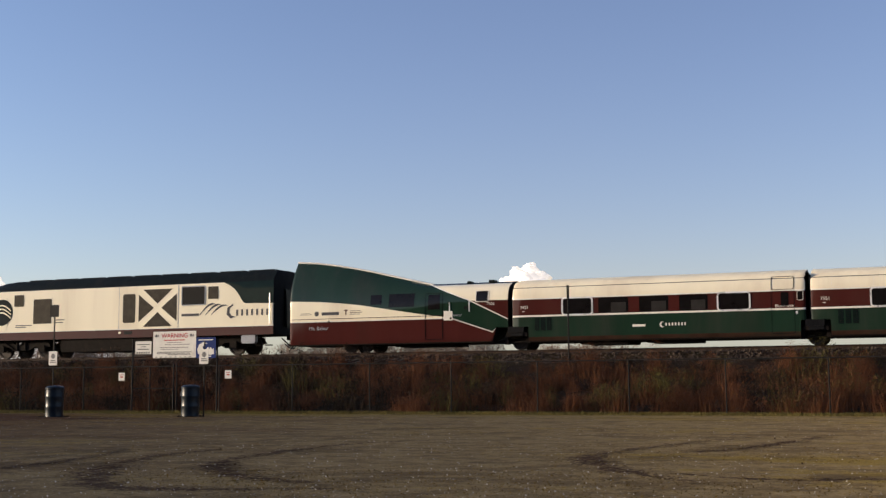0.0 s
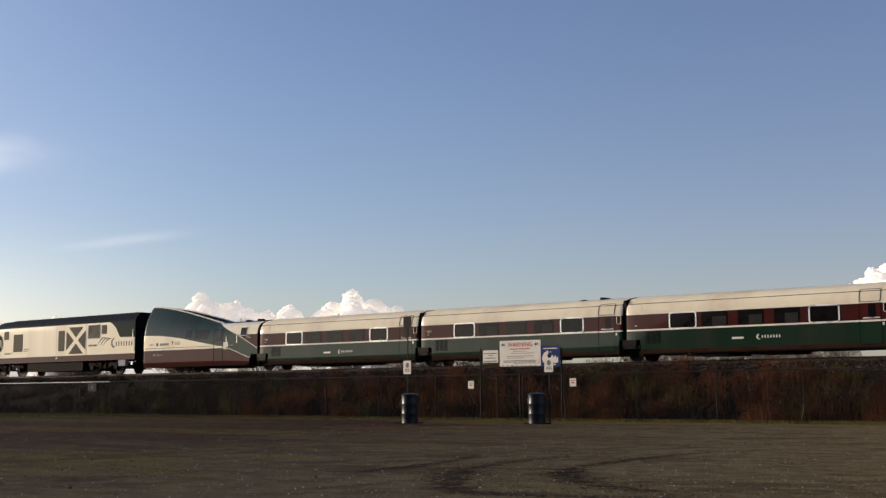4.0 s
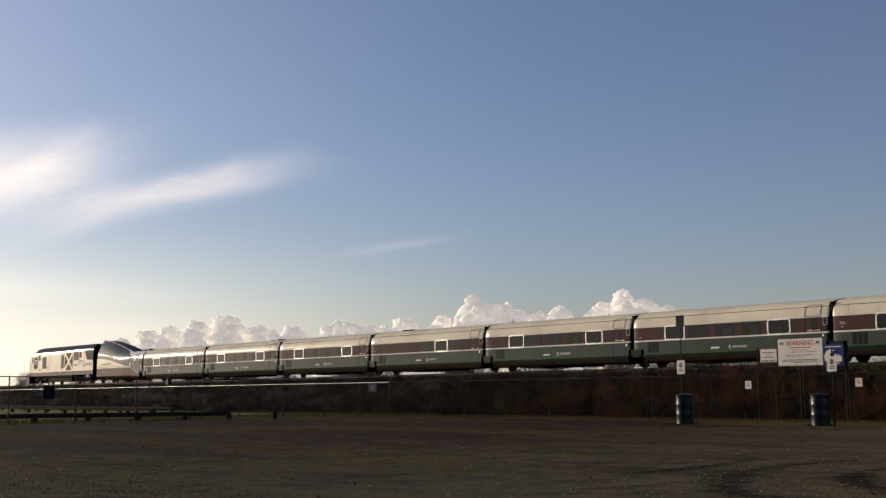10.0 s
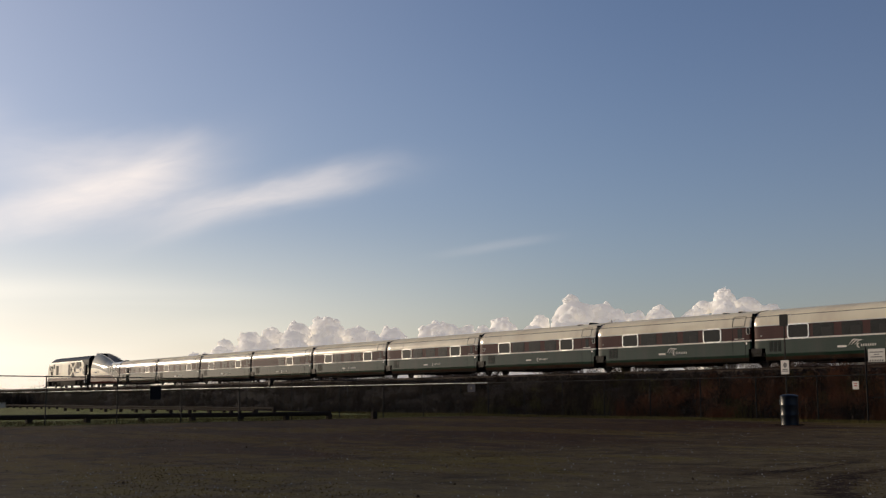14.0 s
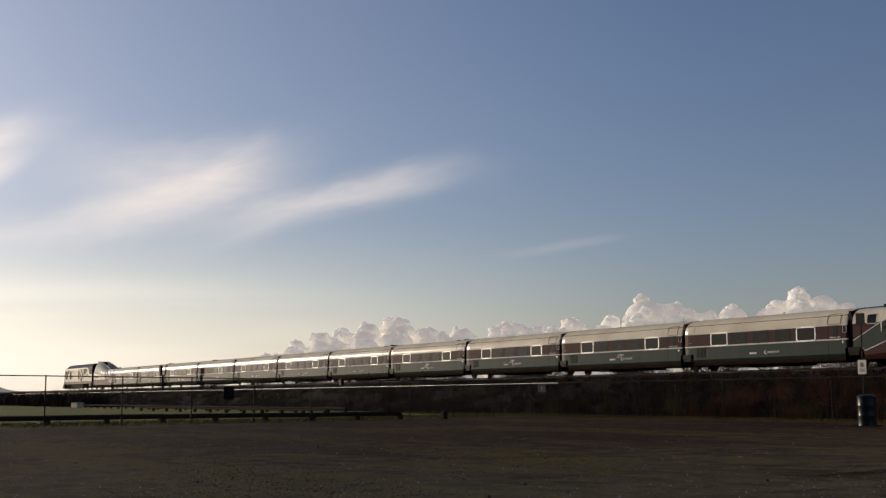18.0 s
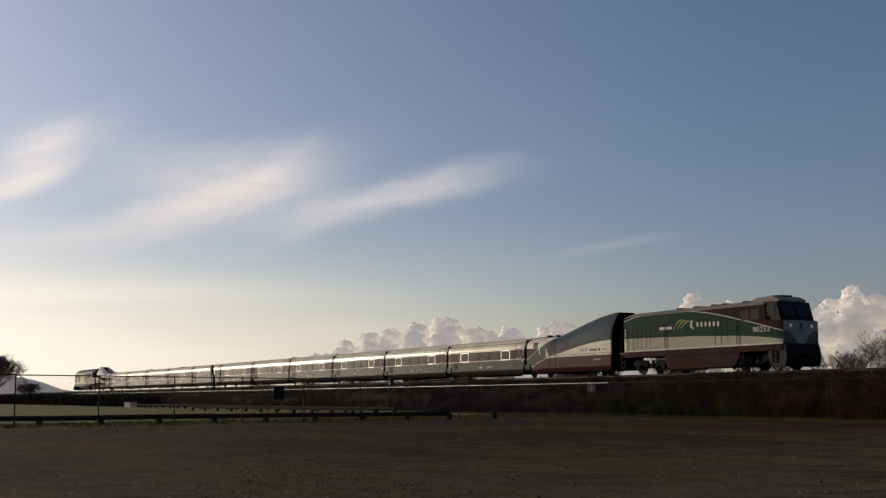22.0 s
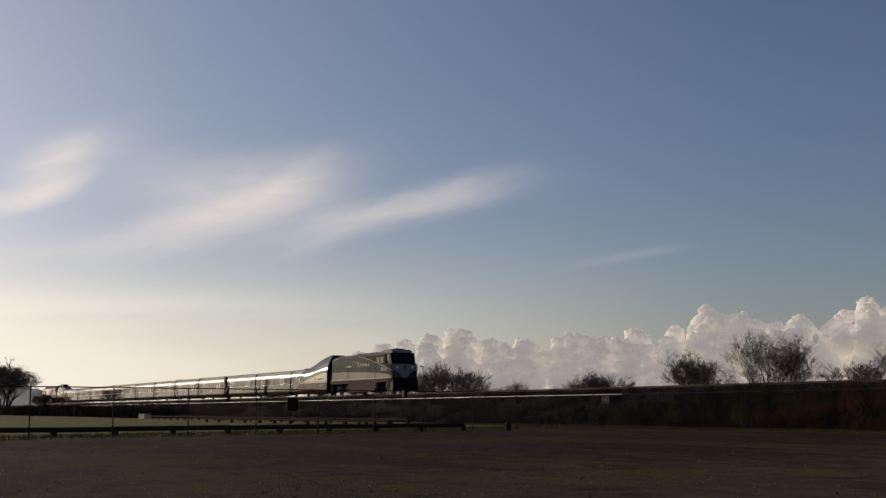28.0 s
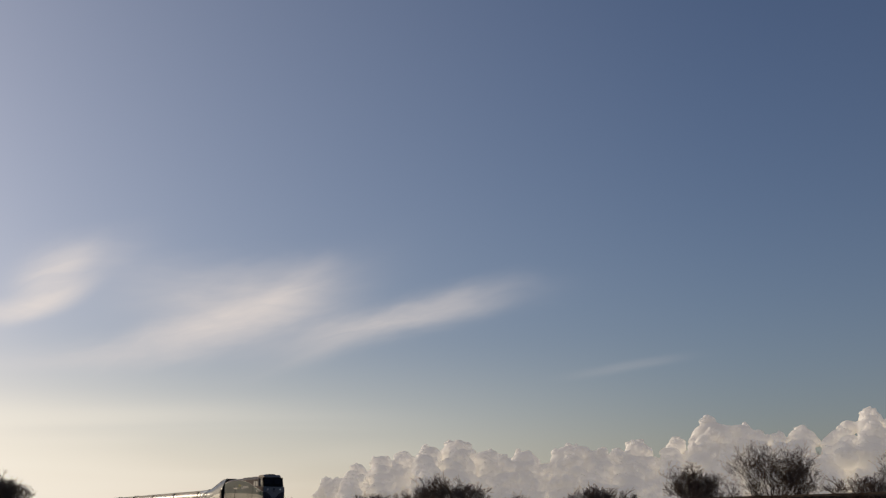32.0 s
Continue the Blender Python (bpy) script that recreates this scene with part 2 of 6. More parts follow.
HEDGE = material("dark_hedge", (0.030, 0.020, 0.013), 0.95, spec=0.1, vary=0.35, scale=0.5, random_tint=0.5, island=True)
MOSS = material("brown_moss", (0.120, 0.078, 0.018), 0.9, spec=0.05, vary=0.3, scale=0.6, random_tint=0.4, island=True)
GRASS = material("winter_grass", (0.120, 0.098, 0.030), 0.9, spec=0.1, vary=0.3, scale=0.6, random_tint=0.4, island=True)
STONE = material("ballast_stone", (0.052, 0.038, 0.029), 0.85, vary=0.3, scale=3, random_tint=0.6, island=True)
PEBBLE = material("pale_pebble", (0.42, 0.39, 0.34), 0.45, vary=0.2, random_tint=0.5, island=True)
TIE = material("old_sleeper_wood", (0.055, 0.042, 0.033), 0.85, vary=0.35, scale=6)
YELLOWGREEN = material("lime_swoosh_paint", (0.34, 0.33, 0.10), 0.4, coat=0.3, vary=0.08)
PALEBOX = material("pale_plywood", (0.60, 0.50, 0.37), 0.7, vary=0.15)


def ground_material(name, a, b, moss, moss_lo, pebble=True, left_tones=None, rough=0.5, verge=None):
    m = bpy.data.materials.new(name)
    m.use_nodes = True
    N = Nodes(m.node_tree)
    co = N.add("ShaderNodeTexCoord").outputs["Object"]
    mp = N.add("ShaderNodeMapping")
    N.put(mp.inputs[0], co)
    mp.inputs["Rotation"].default_value = (0, 0, radians(28))
    mp.inputs["Scale"].default_value = (0.35, 1.0, 1.0)
    broad = N.noise(mp.outputs[0], 0.22, 7.0, 0.66, 0.4)
    mid, grit = N.noise(co, 1.7, 6.0, 0.65), N.noise(co, 24.0, 4.0, 0.7)
    col = N.mix(N.span(mid, 0.3, 0.7), a, b)
    col = N.mix(N.math("MULTIPLY", N.span(N.math("ADD", N.math("MULTIPLY", broad, 0.75), N.math("MULTIPLY", mid, 0.25)), moss_lo, moss_lo + 0.07), 0.85), col, moss)
    # ground colour turns darker and redder brown towards the left
    if left_tones:
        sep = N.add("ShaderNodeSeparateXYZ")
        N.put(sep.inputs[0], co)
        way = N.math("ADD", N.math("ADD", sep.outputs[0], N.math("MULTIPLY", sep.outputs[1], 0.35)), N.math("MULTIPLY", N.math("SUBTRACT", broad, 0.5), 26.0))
        left_brown = N.mix(N.span(mid, 0.3, 0.7), left_tones[0], left_tones[1])
        left_brown = N.mix(N.math("MULTIPLY", N.span(N.math("ADD", N.math("MULTIPLY", broad, 0.6), N.math("MULTIPLY", mid, 0.4)), moss_lo - 0.045, moss_lo + 0.05), 0.8), left_brown, left_tones[2])
        col = N.mix(N.span(way, -20.0, -2.0), left_brown, col)
    if verge:
        near = N.add("ShaderNodeSeparateXYZ")
        N.put(near.inputs[0], co)
        strip = N.span(N.math("ADD", near.outputs[1], N.math("MULTIPLY", N.math("SUBTRACT", mid, 0.5), 9.0)), verge[0], verge[1])
        col = N.mix(N.math("MULTIPLY", strip, N.span(near.outputs[0], -46.0, -40.0, 0.0, 0.9)), col, moss)
    col = N.mix(N.span(N.noise(co, 0.5, 7.0, 0.7, 0.6), 0.50, 0.62, 0.0, 0.55), col, N.mix(1.0, col, (0.36, 0.34, 0.32), "MULTIPLY"))
    col = N.mix(N.span(N.noise(co, 5.5, 4.0, 0.7), 0.46, 0.66, 0.0, 0.45), col, N.mix(1.0, col, (0.38, 0.36, 0.34), "MULTIPLY"))
    col = N.mix(N.span(grit, 0.30, 0.72, 0.0, 0.75), col, N.mix(1.0, col, (0.36, 0.34, 0.32), "MULTIPLY"))
    vor = N.add("ShaderNodeTexVoronoi", feature="F1")
    N.put(vor.inputs["Vector"], co)
    vor.inputs["Scale"].default_value = 16.0
    if pebble:
        col = N.mix(N.math("MULTIPLY", N.math("LESS_THAN", vor.outputs["Distance"], 0.16), N.math("GREATER_THAN", N.noise(co, 3.3, 3.0), 0.53)), col, (0.24, 0.22, 0.19))
    bs = N.add("ShaderNodeBsdfPrincipled")
    N.put(bs.inputs["Base Color"], col)
    bs.inputs["Roughness"].default_value = 0.95
    bs.inputs["Diffuse Roughness"].default_value = min(1.0, rough * 2)
    bs.inputs["Specular IOR Level"].default_value = 0.05
    b = N.add("ShaderNodeBump")
    b.inputs["Strength"].default_value, b.inputs["Distance"].default_value = rough, 0.04
    N.put(b.inputs["Height"], N.math("ADD", N.math("ADD", N.math("MULTIPLY", mid, 1.2), N.math("MULTIPLY", grit, 0.5)), N.math("MULTIPLY", vor.outputs["Distance"], 0.25)))
    N.put(bs.inputs["Normal"], b.outputs[0])
    N.put(N.add("ShaderNodeOutputMaterial").inputs[0], bs.outputs[0])
    return m


LOT = ground_material("gravel_and_moss", (0.175, 0.125, 0.056), (0.300, 0.222, 0.106), (0.250, 0.175, 0.034), 0.52, left_tones=((0.054, 0.019, 0.005), (0.105, 0.040, 0.011), (0.185, 0.092, 0.008)), verge=(36.0, 40.2))
MUD = ground_material("wet_mud", (0.068, 0.041, 0.023), (0.110, 0.068, 0.038), (0.07, 0.055, 0.022), 0.60, pebble=False)
FIELD = ground_material("mown_grass", (0.20, 0.215, 0.040), (0.27, 0.28, 0.065), (0.30, 0.28, 0.08), 0.50, pebble=False, rough=0.08)
EARTH = ground_material("bank_earth", (0.026, 0.016, 0.010), (0.045, 0.028, 0.018), (0.035, 0.025, 0.010), 0.52)


# ---- mesh writing ----
class Shape:
    """Collects vertices and faces of one mesh."""

    def __init__(self):
        self.v, self.f, self.m = [], [], []

    def add(self, verts, faces, mat=0):
        n = len(self.v)
        self.v.extend(verts)
        self.f.extend([tuple(i + n for i in face) for face in faces])
        self.m.extend([mat] * len(faces))
        return self

    def box(self, x0, x1, y0, y1, z0, z1, mat=0, c=0.0):
        """A box; c: the width of its chamfered edges round the y axis."""
        if c <= 0:
            v = [(x, y, z) for x in (x0, x1) for y in (y0, y1) for z in (z0, z1)]
            return self.add(v, [(0, 1, 3, 2), (4, 6, 7, 5), (0, 4, 5, 1), (2, 3, 7, 6), (0, 2, 6, 4), (1, 5, 7, 3)], mat)
        ring = [(x0 + c, z0), (x1 - c, z0), (x1, z0 + c), (x1, z1 - c), (x1 - c, z1), (x0 + c, z1), (x0, z1 - c), (x0, z0 + c)]
        return self.prism(ring, y0, y1, mat)

    def prism(self, ring, y0, y1, mat=0):
        """A polygon of (x, z) points pushed along y."""
        n = len(ring)
        v = [(x, y0, z) for x, z in ring] + [(x, y1, z) for x, z in ring]
        f = [tuple(range(n)), tuple(reversed(range(n, 2 * n)))] + [(i, i + n, (i + 1) % n + n, (i + 1) % n) for i in range(n)]
        return self.add(v, f, mat)

    def tube(self, a, b, r0, r1=None, n=8, mat=0, caps=True):
        a, b = Vector(a), Vector(b)
        r1 = r0 if r1 is None else r1
        d = (b - a).normalized()
        p = d.orthogonal().normalized()
        q = d.cross(p)
        v = []
        for c, r in ((a, r0), (b, r1)):
            v += [tuple(c + (p * math.cos(2 * math.pi * i / n) + q * math.sin(2 * math.pi * i / n)) * r) for i in range(n)]
        f = [(i, (i + 1) % n, (i + 1) % n + n, i + n) for i in range(n)]
        if caps:
            f += [tuple(reversed(range(n))), tuple(range(n, 2 * n))]
        return self.add(v, f, mat)

    def mesh(self, name, mats, smooth=None):
        me = bpy.data.meshes.new(name)
        me.from_pydata(self.v, [], self.f)
        for m in mats if isinstance(mats, (list, tuple)) else [mats]:
            me.materials.append(m)
        if len(me.materials) > 1:
            me.polygons.foreach_set("material_index", self.m)
        b = bmesh.new()
        b.from_mesh(me)
        bmesh.ops.recalc_face_normals(b, faces=b.faces)
        b.to_mesh(me)
        b.free()
        if smooth is not None:
            me.polygons.foreach_set("use_smooth", [True] * len(me.polygons))
            me.set_sharp_from_angle(angle=radians(smooth))
        me.update()
        return me


def part(name, shape, mats, parent, label="", smooth=None, at=None):
    """One mesh object under a thing or part."""
    ob = new(name, shape if isinstance(shape, bpy.types.Mesh) else shape.mesh(name, mats, smooth))
    ob.parent = parent
    if at is not None:
        ob.matrix_basis = at if isinstance(at, Matrix) else Matrix.Translation(at)
    return tagged(ob, label)


def thing(name, label, category, at=None, group=""):
    ob = new(name)
    ob.empty_display_size = 0.2
    if at is not None:
        ob.matrix_basis = at if isinstance(at, Matrix) else Matrix.Translation(at)
    return tagged(ob, label, category, group)


def rounded(x0, x1, z0, z1, r, n=4):
    ring = []
    for cx, cz, a0 in ((x1 - r, z1 - r, 0), (x0 + r, z1 - r, 90), (x0 + r, z0 + r, 180), (x1 - r, z0 + r, 270)):
        ring += [(cx + r * math.cos(radians(a0 + 90 * i / n)), cz + r * math.sin(radians(a0 + 90 * i / n))) for i in range(n + 1)]
    return ring


def text_mesh(words, height, depth=0.004, face="front"):
    """Letters with the built-in font, standing upright, read from the -y side, its lower left corner at the origin."""
    cu = bpy.data.curves.new("letters", "FONT")
    cu.body, cu.size, cu.extrude, cu.align_x = words, height * 1.38, depth / 2, "LEFT"
    ob = bpy.data.objects.new("letters", cu)
    scene.collection.objects.link(ob)
    me = bpy.data.meshes.new_from_object(ob.evaluated_get(bpy.context.evaluated_depsgraph_get()))
    bpy.data.objects.remove(ob)
    me.transform(Matrix.Rotation(radians(90), 4, "X"))
    return me


def letters(name, words, height, x, y, z, mat, parent, width=None, label=""):
    me = text_mesh(words, height)
    xs = [v.co.x for v in me.vertices]
    k = width / (max(xs) - min(xs)) if width else 1.0
    me.transform(Matrix.Diagonal((k, 1, 1, 1)))
    me.materials.clear()
    me.materials.append(mat)
    return part(name, me, mat, parent, label, at=(x, y, z))


# ---- ground ----
rng = np.random.default_rng(7)


def bank(y):
    """Height of the railway bank across the track."""
    return float(np.interp(y, [42.2, 44.5, 47.5, 49.8, 50.6, 51.6, 55.5, 56.5, 58.5, 66.0], [0.0, 0.55, 1.45, 1.95, 2.05, 2.40, 2.40, 2.05, 1.6, -0.02]))


g = Shape()
g.add([(-4600, -4600, 0), (4600, -4600, 0), (4600, 4600, 0), (-4600, 4600, 0)], [(0, 1, 2, 3)])
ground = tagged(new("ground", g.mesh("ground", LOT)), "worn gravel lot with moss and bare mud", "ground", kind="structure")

# field of mown grass behind the side fence
g = Shape()
g.add([(-44.2, -30, 0.006), (-44.2, 7.5, 0.006), (-52.0, 31.0, 0.006), (-55.0, 41.5, 0.006), (-420, 41.5, 0.006), (-420, -30, 0.006)], [(5, 4, 3, 2, 1, 0)])
tagged(new("grass_field", g.mesh("grass_field", FIELD)), "flat field of short winter grass", "grass", kind="structure")

# railway bank: earth slopes
g = Shape()
ys = [42.2, 43.3, 44.5, 46.0, 47.5, 48.7, 49.8, 50.6, 57.0, 58.5, 62.0, 66.0]
xs = np.concatenate([np.arange(-620, -140, 12.0), np.arange(-140, 20, 1.6), np.arange(20, 220, 10.0)])
verts = []
for x in xs:
    for y in ys:
        z = bank(y) + (0.10 * noise.noise(Vector((x * 0.45, y * 0.6, 3.1))) if 42.5 < y < 65 else 0.0)
        verts.append((float(x), y, z if 42.3 < y < 65.5 else -0.02))
k = len(ys)
g.add(verts, [(i * k + j, (i + 1) * k + j, (i + 1) * k + j + 1, i * k + j + 1) for i in range(len(xs) - 1) for j in range(k - 1)])
tagged(new("embankment", g.mesh("embankment", EARTH, 60)), "earth railway bank with rough dark soil", "embankment", kind="structure")

# ballast bed and loose ballast stones
g = Shape()
bed = [(49.9, 1.93), (50.5, 2.02), (51.5, 2.36), (52.1, 2.41), (55.0, 2.41), (55.6, 2.36), (56.6, 2.02), (57.2, 1.93)]
xs = np.concatenate([np.arange(-620, -100, 10.0), np.arange(-100, 20, 1.0), np.arange(20, 220, 10.0)])
verts = [(float(x), y, z + 0.05 * noise.noise(Vector((x * 0.9, y * 1.3, 0)))) for x in xs for y, z in bed]
k = len(bed)
g.add(verts, [(i * k + j, (i + 1) * k + j, (i + 1) * k + j + 1, i * k + j + 1) for i in range(len(xs) - 1) for j in range(k - 1)])
tagged(new("ballast_bed", g.mesh("ballast_bed", EARTH, 60)), "crushed stone track bed", "ballast", kind="structure")


def stones(name, count, place, lo, hi, mat, label, category):
    """Scattered angular stones as one mesh."""
    base = np.array([(1, 0, -.3), (-.5, .87, -.3), (-.5, -.87, -.3), (.3, .2, .75)])
    faces = np.array([(0, 1, 3), (1, 2, 3), (2, 0, 3), (0, 2, 1)])
    pos = np.array([place() for _ in range(count)])
    size = rng.uniform(lo, hi, (count, 1, 1)) * rng.uniform(0.7, 1.3, (count, 1, 3))
    turn = rng.uniform(0, 2 * np.pi, count)
    c, s = np.cos(turn), np.sin(turn)
    pts = base[None] * size + rng.normal(0, 0.18, (count, 4, 3)) * size
    pts = np.stack([pts[..., 0] * c[:, None] - pts[..., 1] * s[:, None], pts[..., 0] * s[:, None] + pts[..., 1] * c[:, None], pts[..., 2]], -1) + pos[:, None]
    me = bpy.data.meshes.new(name)
    me.from_pydata(pts.reshape(-1, 3).tolist(), [], (faces[None] + 4 * np.arange(count)[:, None, None]).reshape(-1, 3).tolist())
    me.materials.append(mat)
    return tagged(new(name, me), label, category, kind="stuff")


def ballast_place():
    x = rng.uniform(-75, 8) if rng.random() < 0.8 else rng.uniform(-200, -75)
    y = rng.uniform(49.6, 52.2)
    return x, y, float(np.interp(y, [49.6, 50.5, 51.5, 52.2], [1.93, 2.03, 2.37, 2.42])) + 0.02


stones("ballast_stones", 16000, ballast_place, 0.035, 0.085, STONE, "grey crushed stones on the track shoulder", "ballast")

# rails and sleepers
for y in (52.83, 54.27):
    g = Shape()
    prof = [(-0.07, 2.43), (0.07, 2.43), (0.07, 2.45), (0.012, 2.47), (0.012, 2.55), (0.036, 2.56), (0.036, 2.60), (-0.036, 2.60), (-0.036, 2.56), (-0.012, 2.55), (-0.012, 2.47), (-0.07, 2.45)]
    n = len(prof)
    g.add([(x, y + a, z) for x in (-620, 220) for a, z in prof], [(i, (i + 1) % n, (i + 1) % n + n, i + n) for i in range(n)])
    tagged(new("rail", g.mesh("rail", RAILSTEEL)), "rusty steel rail with worn bright head", "rail", "rails of the track", kind="structure")
sleeper = Shape().box(-0.11, 0.11, -1.3, 1.3, -0.10, 0.09, c=0.01).mesh("sleeper", TIE)
for i in range(260):
    part("sleeper", sleeper, None, ground, at=(8.0 - 0.56 * i, 53.55 + rng.uniform(-0.04, 0.04), 2.345))

# spare sleepers on the shoulder, their ends to the lot
for i in range(7):
    ob = tagged(new("spare_sleeper", Shape().box(-0.12, 0.12, -0.9, 0.9, -0.08, 0.08, c=0.012).mesh("spare_sleeper", TIE)), "dark old wooden sleeper lying on the ballast", "sleeper", "spare sleepers")
    ob.matrix_basis = pose(-25.6 + 0.50 * i + rng.uniform(-0.05, 0.05), 50.45, 2.10, 7, 0, rng.uniform(-4, 4))


# ---- tyre marks in the lot ----
def tyre_mark(points, wide, load):
    """A rut torn by a spinning wheel: flat ragged clods strewn along an arc, thick at its bend and thin at its ends."""
    pts = [Vector((x, y, 0)) for x, y in points]
    R = random.Random(int(100 * abs(points[0][0])))
    g = Shape()
    total = len(pts) - 1
    for _ in range(load):
        u = R.random() * total
        i = min(int(u), total - 1)
        f = u - i
        p0, p1, p2, p3 = pts[max(i - 1, 0)], pts[i], pts[i + 1], pts[min(i + 2, total)]
        p = 0.5 * (2 * p1 + (p2 - p0) * f + (2 * p0 - 5 * p1 + 4 * p2 - p3) * f * f + (3 * p1 - p0 - 3 * p2 + p3) * f ** 3)
        body = math.sin(math.pi * min(1.0, max(0.0, u / total))) ** 0.7 * (0.45 + 0.9 * abs(noise.noise(Vector((u * 2.3, wide * 9, points[0][1])))))
        if R.random() > 0.25 + body:
            continue
        d = (p2 - p1).normalized()
        off = R.gauss(0, wide * (0.5 + body))
        c = p + Vector((-d.y, d.x, 0)) * off
        r = R.uniform(0.012, 0.055) * (0.5 + body) * math.exp(-abs(off) / wide * 0.35)
        n = R.choice((5, 6, 7))
        turn = R.uniform(0, 6.28)
        ring = [(c.x + r * R.uniform(0.6, 1.4) * math.cos(turn + 6.283 * k / n), c.y + r * R.uniform(0.6, 1.4) * math.sin(turn + 6.283 * k / n), 0.002) for k in range(n)]
        g.add(ring + [(c.x + R.uniform(-r, r) * 0.4, c.y + R.uniform(-r, r) * 0.4, r * R.uniform(0.04, 0.20))], [(k, (k + 1) % n, n) for k in range(n)])
    return tagged(new("tyre_mark", g.mesh("tyre_mark", MUD)), "dark curved tyre rut torn into the gravel", "tyre mark", "tyre marks in the lot", kind="structure")


tyre_mark([(-5.41, 10.70), (-6.81, 10.10), (-7.91, 10.20), (-9.01, 11.50), (-10.11, 13.40), (-10.61, 15.30), (-10.71, 16.70)], 0.16, 2400)
tyre_mark([(-6.01, 11.20), (-6.81, 11.50), (-7.71, 12.20), (-8.71, 13.60), (-9.21, 15.50), (-9.41, 19.00), (-8.21, 21.10)], 0.15, 2200)
tyre_mark([(-2.31, 12.60), (-3.31, 13.70), (-4.21, 15.50), (-4.51, 17.10), (-3.91, 20.90), (-3.11, 23.60)], 0.14, 1500)
tyre_mark([(-3.41, 17.90), (-2.81, 19.10), (-2.31, 21.70), (-1.81, 24.90)], 0.12, 800)
tyre_mark([(-10.81, 11.90), (-11.11, 13.60), (-12.01, 16.00)], 0.12, 600)
tyre_mark([(-2.81, 13.70), (-1.61, 13.10), (-0.31, 13.60), (1.59, 14.50)], 0.10, 600)


def lot_place():
    while True:
        a, d = radians(rng.uniform(-2, 88)), 9 + 34 * rng.random() ** 1.6
        x, y = -d * math.sin(a), d * math.cos(a)
        if y < 40 and x > -43.0 - 0.3 * max(0, y - 7):
            return x, y, 0.006


stones("pale_pebbles", 7000, lot_place, 0.003, 0.012, PEBBLE, "pale pebbles scattered over the lot", "pebbles")
stones("dark_clods", 90, lot_place, 0.010, 0.030, MUD, "dark clods of torn earth on the lot", "clods")


# ---- dry growth ----
def blades(name, count, place, low, high, wide, mat, label, category, lean=0.35, forks=2):
    """Stems and blades as thin bent triangles, one mesh."""
    pos = np.array([place() for _ in range(count)])
    h = rng.uniform(low, high, count)
    if pos.shape[1] == 4:
        h, pos = h * pos[:, 3], pos[:, :3]
    verts, n = [], count * forks
    pos = np.repeat(pos, forks, 0) + np.column_stack([rng.normal(0, 0.06, (n, 2)), np.zeros(n)])
    h = np.repeat(h, forks) * rng.uniform(0.6, 1.0, n)
    ang, tilt = rng.uniform(0, 2 * np.pi, n), rng.normal(0, lean, n)
    side = np.column_stack([np.cos(ang), np.sin(ang), np.zeros(n)]) * (wide * rng.uniform(0.5, 1.4, n))[:, None]
    across = np.column_stack([-np.sin(ang), np.cos(ang), np.zeros(n)])
    dirx = rng.uniform(0, 2 * np.pi, n)
    bend = np.column_stack([np.cos(dirx), np.sin(dirx), np.zeros(n)]) * (tilt * h)[:, None]
    up = np.zeros((n, 3))
    up[:, 2] = h
    a, b = pos - side, pos + side
    c, d = pos + 0.55 * up + 0.35 * bend + side * 0.7, pos + 0.55 * up + 0.35 * bend - side * 0.7
    e = pos + up + bend + across * 0.02
    v = np.stack([a, b, c, d, e], 1).reshape(-1, 3)
    base = 5 * np.arange(n)
    f = [(int(i), int(i) + 1, int(i) + 2, int(i) + 3) for i in base] + [(int(i) + 3, int(i) + 2, int(i) + 4) for i in base]
    me = bpy.data.meshes.new(name)
    me.from_pydata(v.tolist(), [], f)
    me.materials.append(mat)
    return tagged(new(name, me), label, category, kind="stuff")


def clumps(x0, x1, y0, y1, number, seed, high, keep=-0.2):
    """Places for stems in shrubby clumps of their own height and width; returns a place() that also sets the stem's height."""
    R = np.random.default_rng(seed)
    made = []
    while len(made) < number:
        x, y = R.uniform(x0, x1), y0 + (y1 - y0) * R.random() ** 1.2
        n = noise.noise(Vector((x * 0.28, y * 0.5, seed)))
        if n > keep - 0.3 * R.random():
            made.append((x, y, R.uniform(0.25, 0.75), R.uniform(0.35, 1.0) * high * (1.0 + 0.5 * n)))
    made = np.array(made)

    def place():
        x, y, w, h = made[rng.integers(number)]
        dx, dy = rng.normal(0, w * 0.6), rng.normal(0, w * 0.4)
        y = min(max(y + dy, 41.05), 49.6)
        return x + dx, y, bank(y) - 0.03, h * math.exp(-(dx * dx + dy * dy) / (w * w) * 0.5)
    return place


def flecks(name, count, place, size, mat, label, category):
    """Curled leaves, seed heads and twig ends that fill out shrubby clumps: small bent scraps, one mesh."""
    pos = np.array([place() for _ in range(count)])
    lift = rng.random(count) ** 0.8 * pos[:, 3]
    c = pos[:, :3] + np.column_stack([np.zeros(count), np.zeros(count), lift])
    d1, d2 = rng.normal(0, 1, (count, 3)), rng.normal(0, 1, (count, 3))
    s = (size * rng.uniform(0.5, 1.6, count))[:, None]
    d1, d2 = d1 / np.linalg.norm(d1, axis=1)[:, None] * s * 1.6, d2 / np.linalg.norm(d2, axis=1)[:, None] * s * 0.6
    v = np.stack([c - d1, c + d2, c + d1, c - d2 * 0.7], 1).reshape(-1, 3)
    me = bpy.data.meshes.new(name)
    me.from_pydata(v.tolist(), [], (np.array([[0, 1, 2, 3]])[None] + 4 * np.arange(count)[:, None, None]).reshape(-1, 4).tolist())
    me.materials.append(mat)
    return tagged(new(name, me), label, category, kind="stuff")


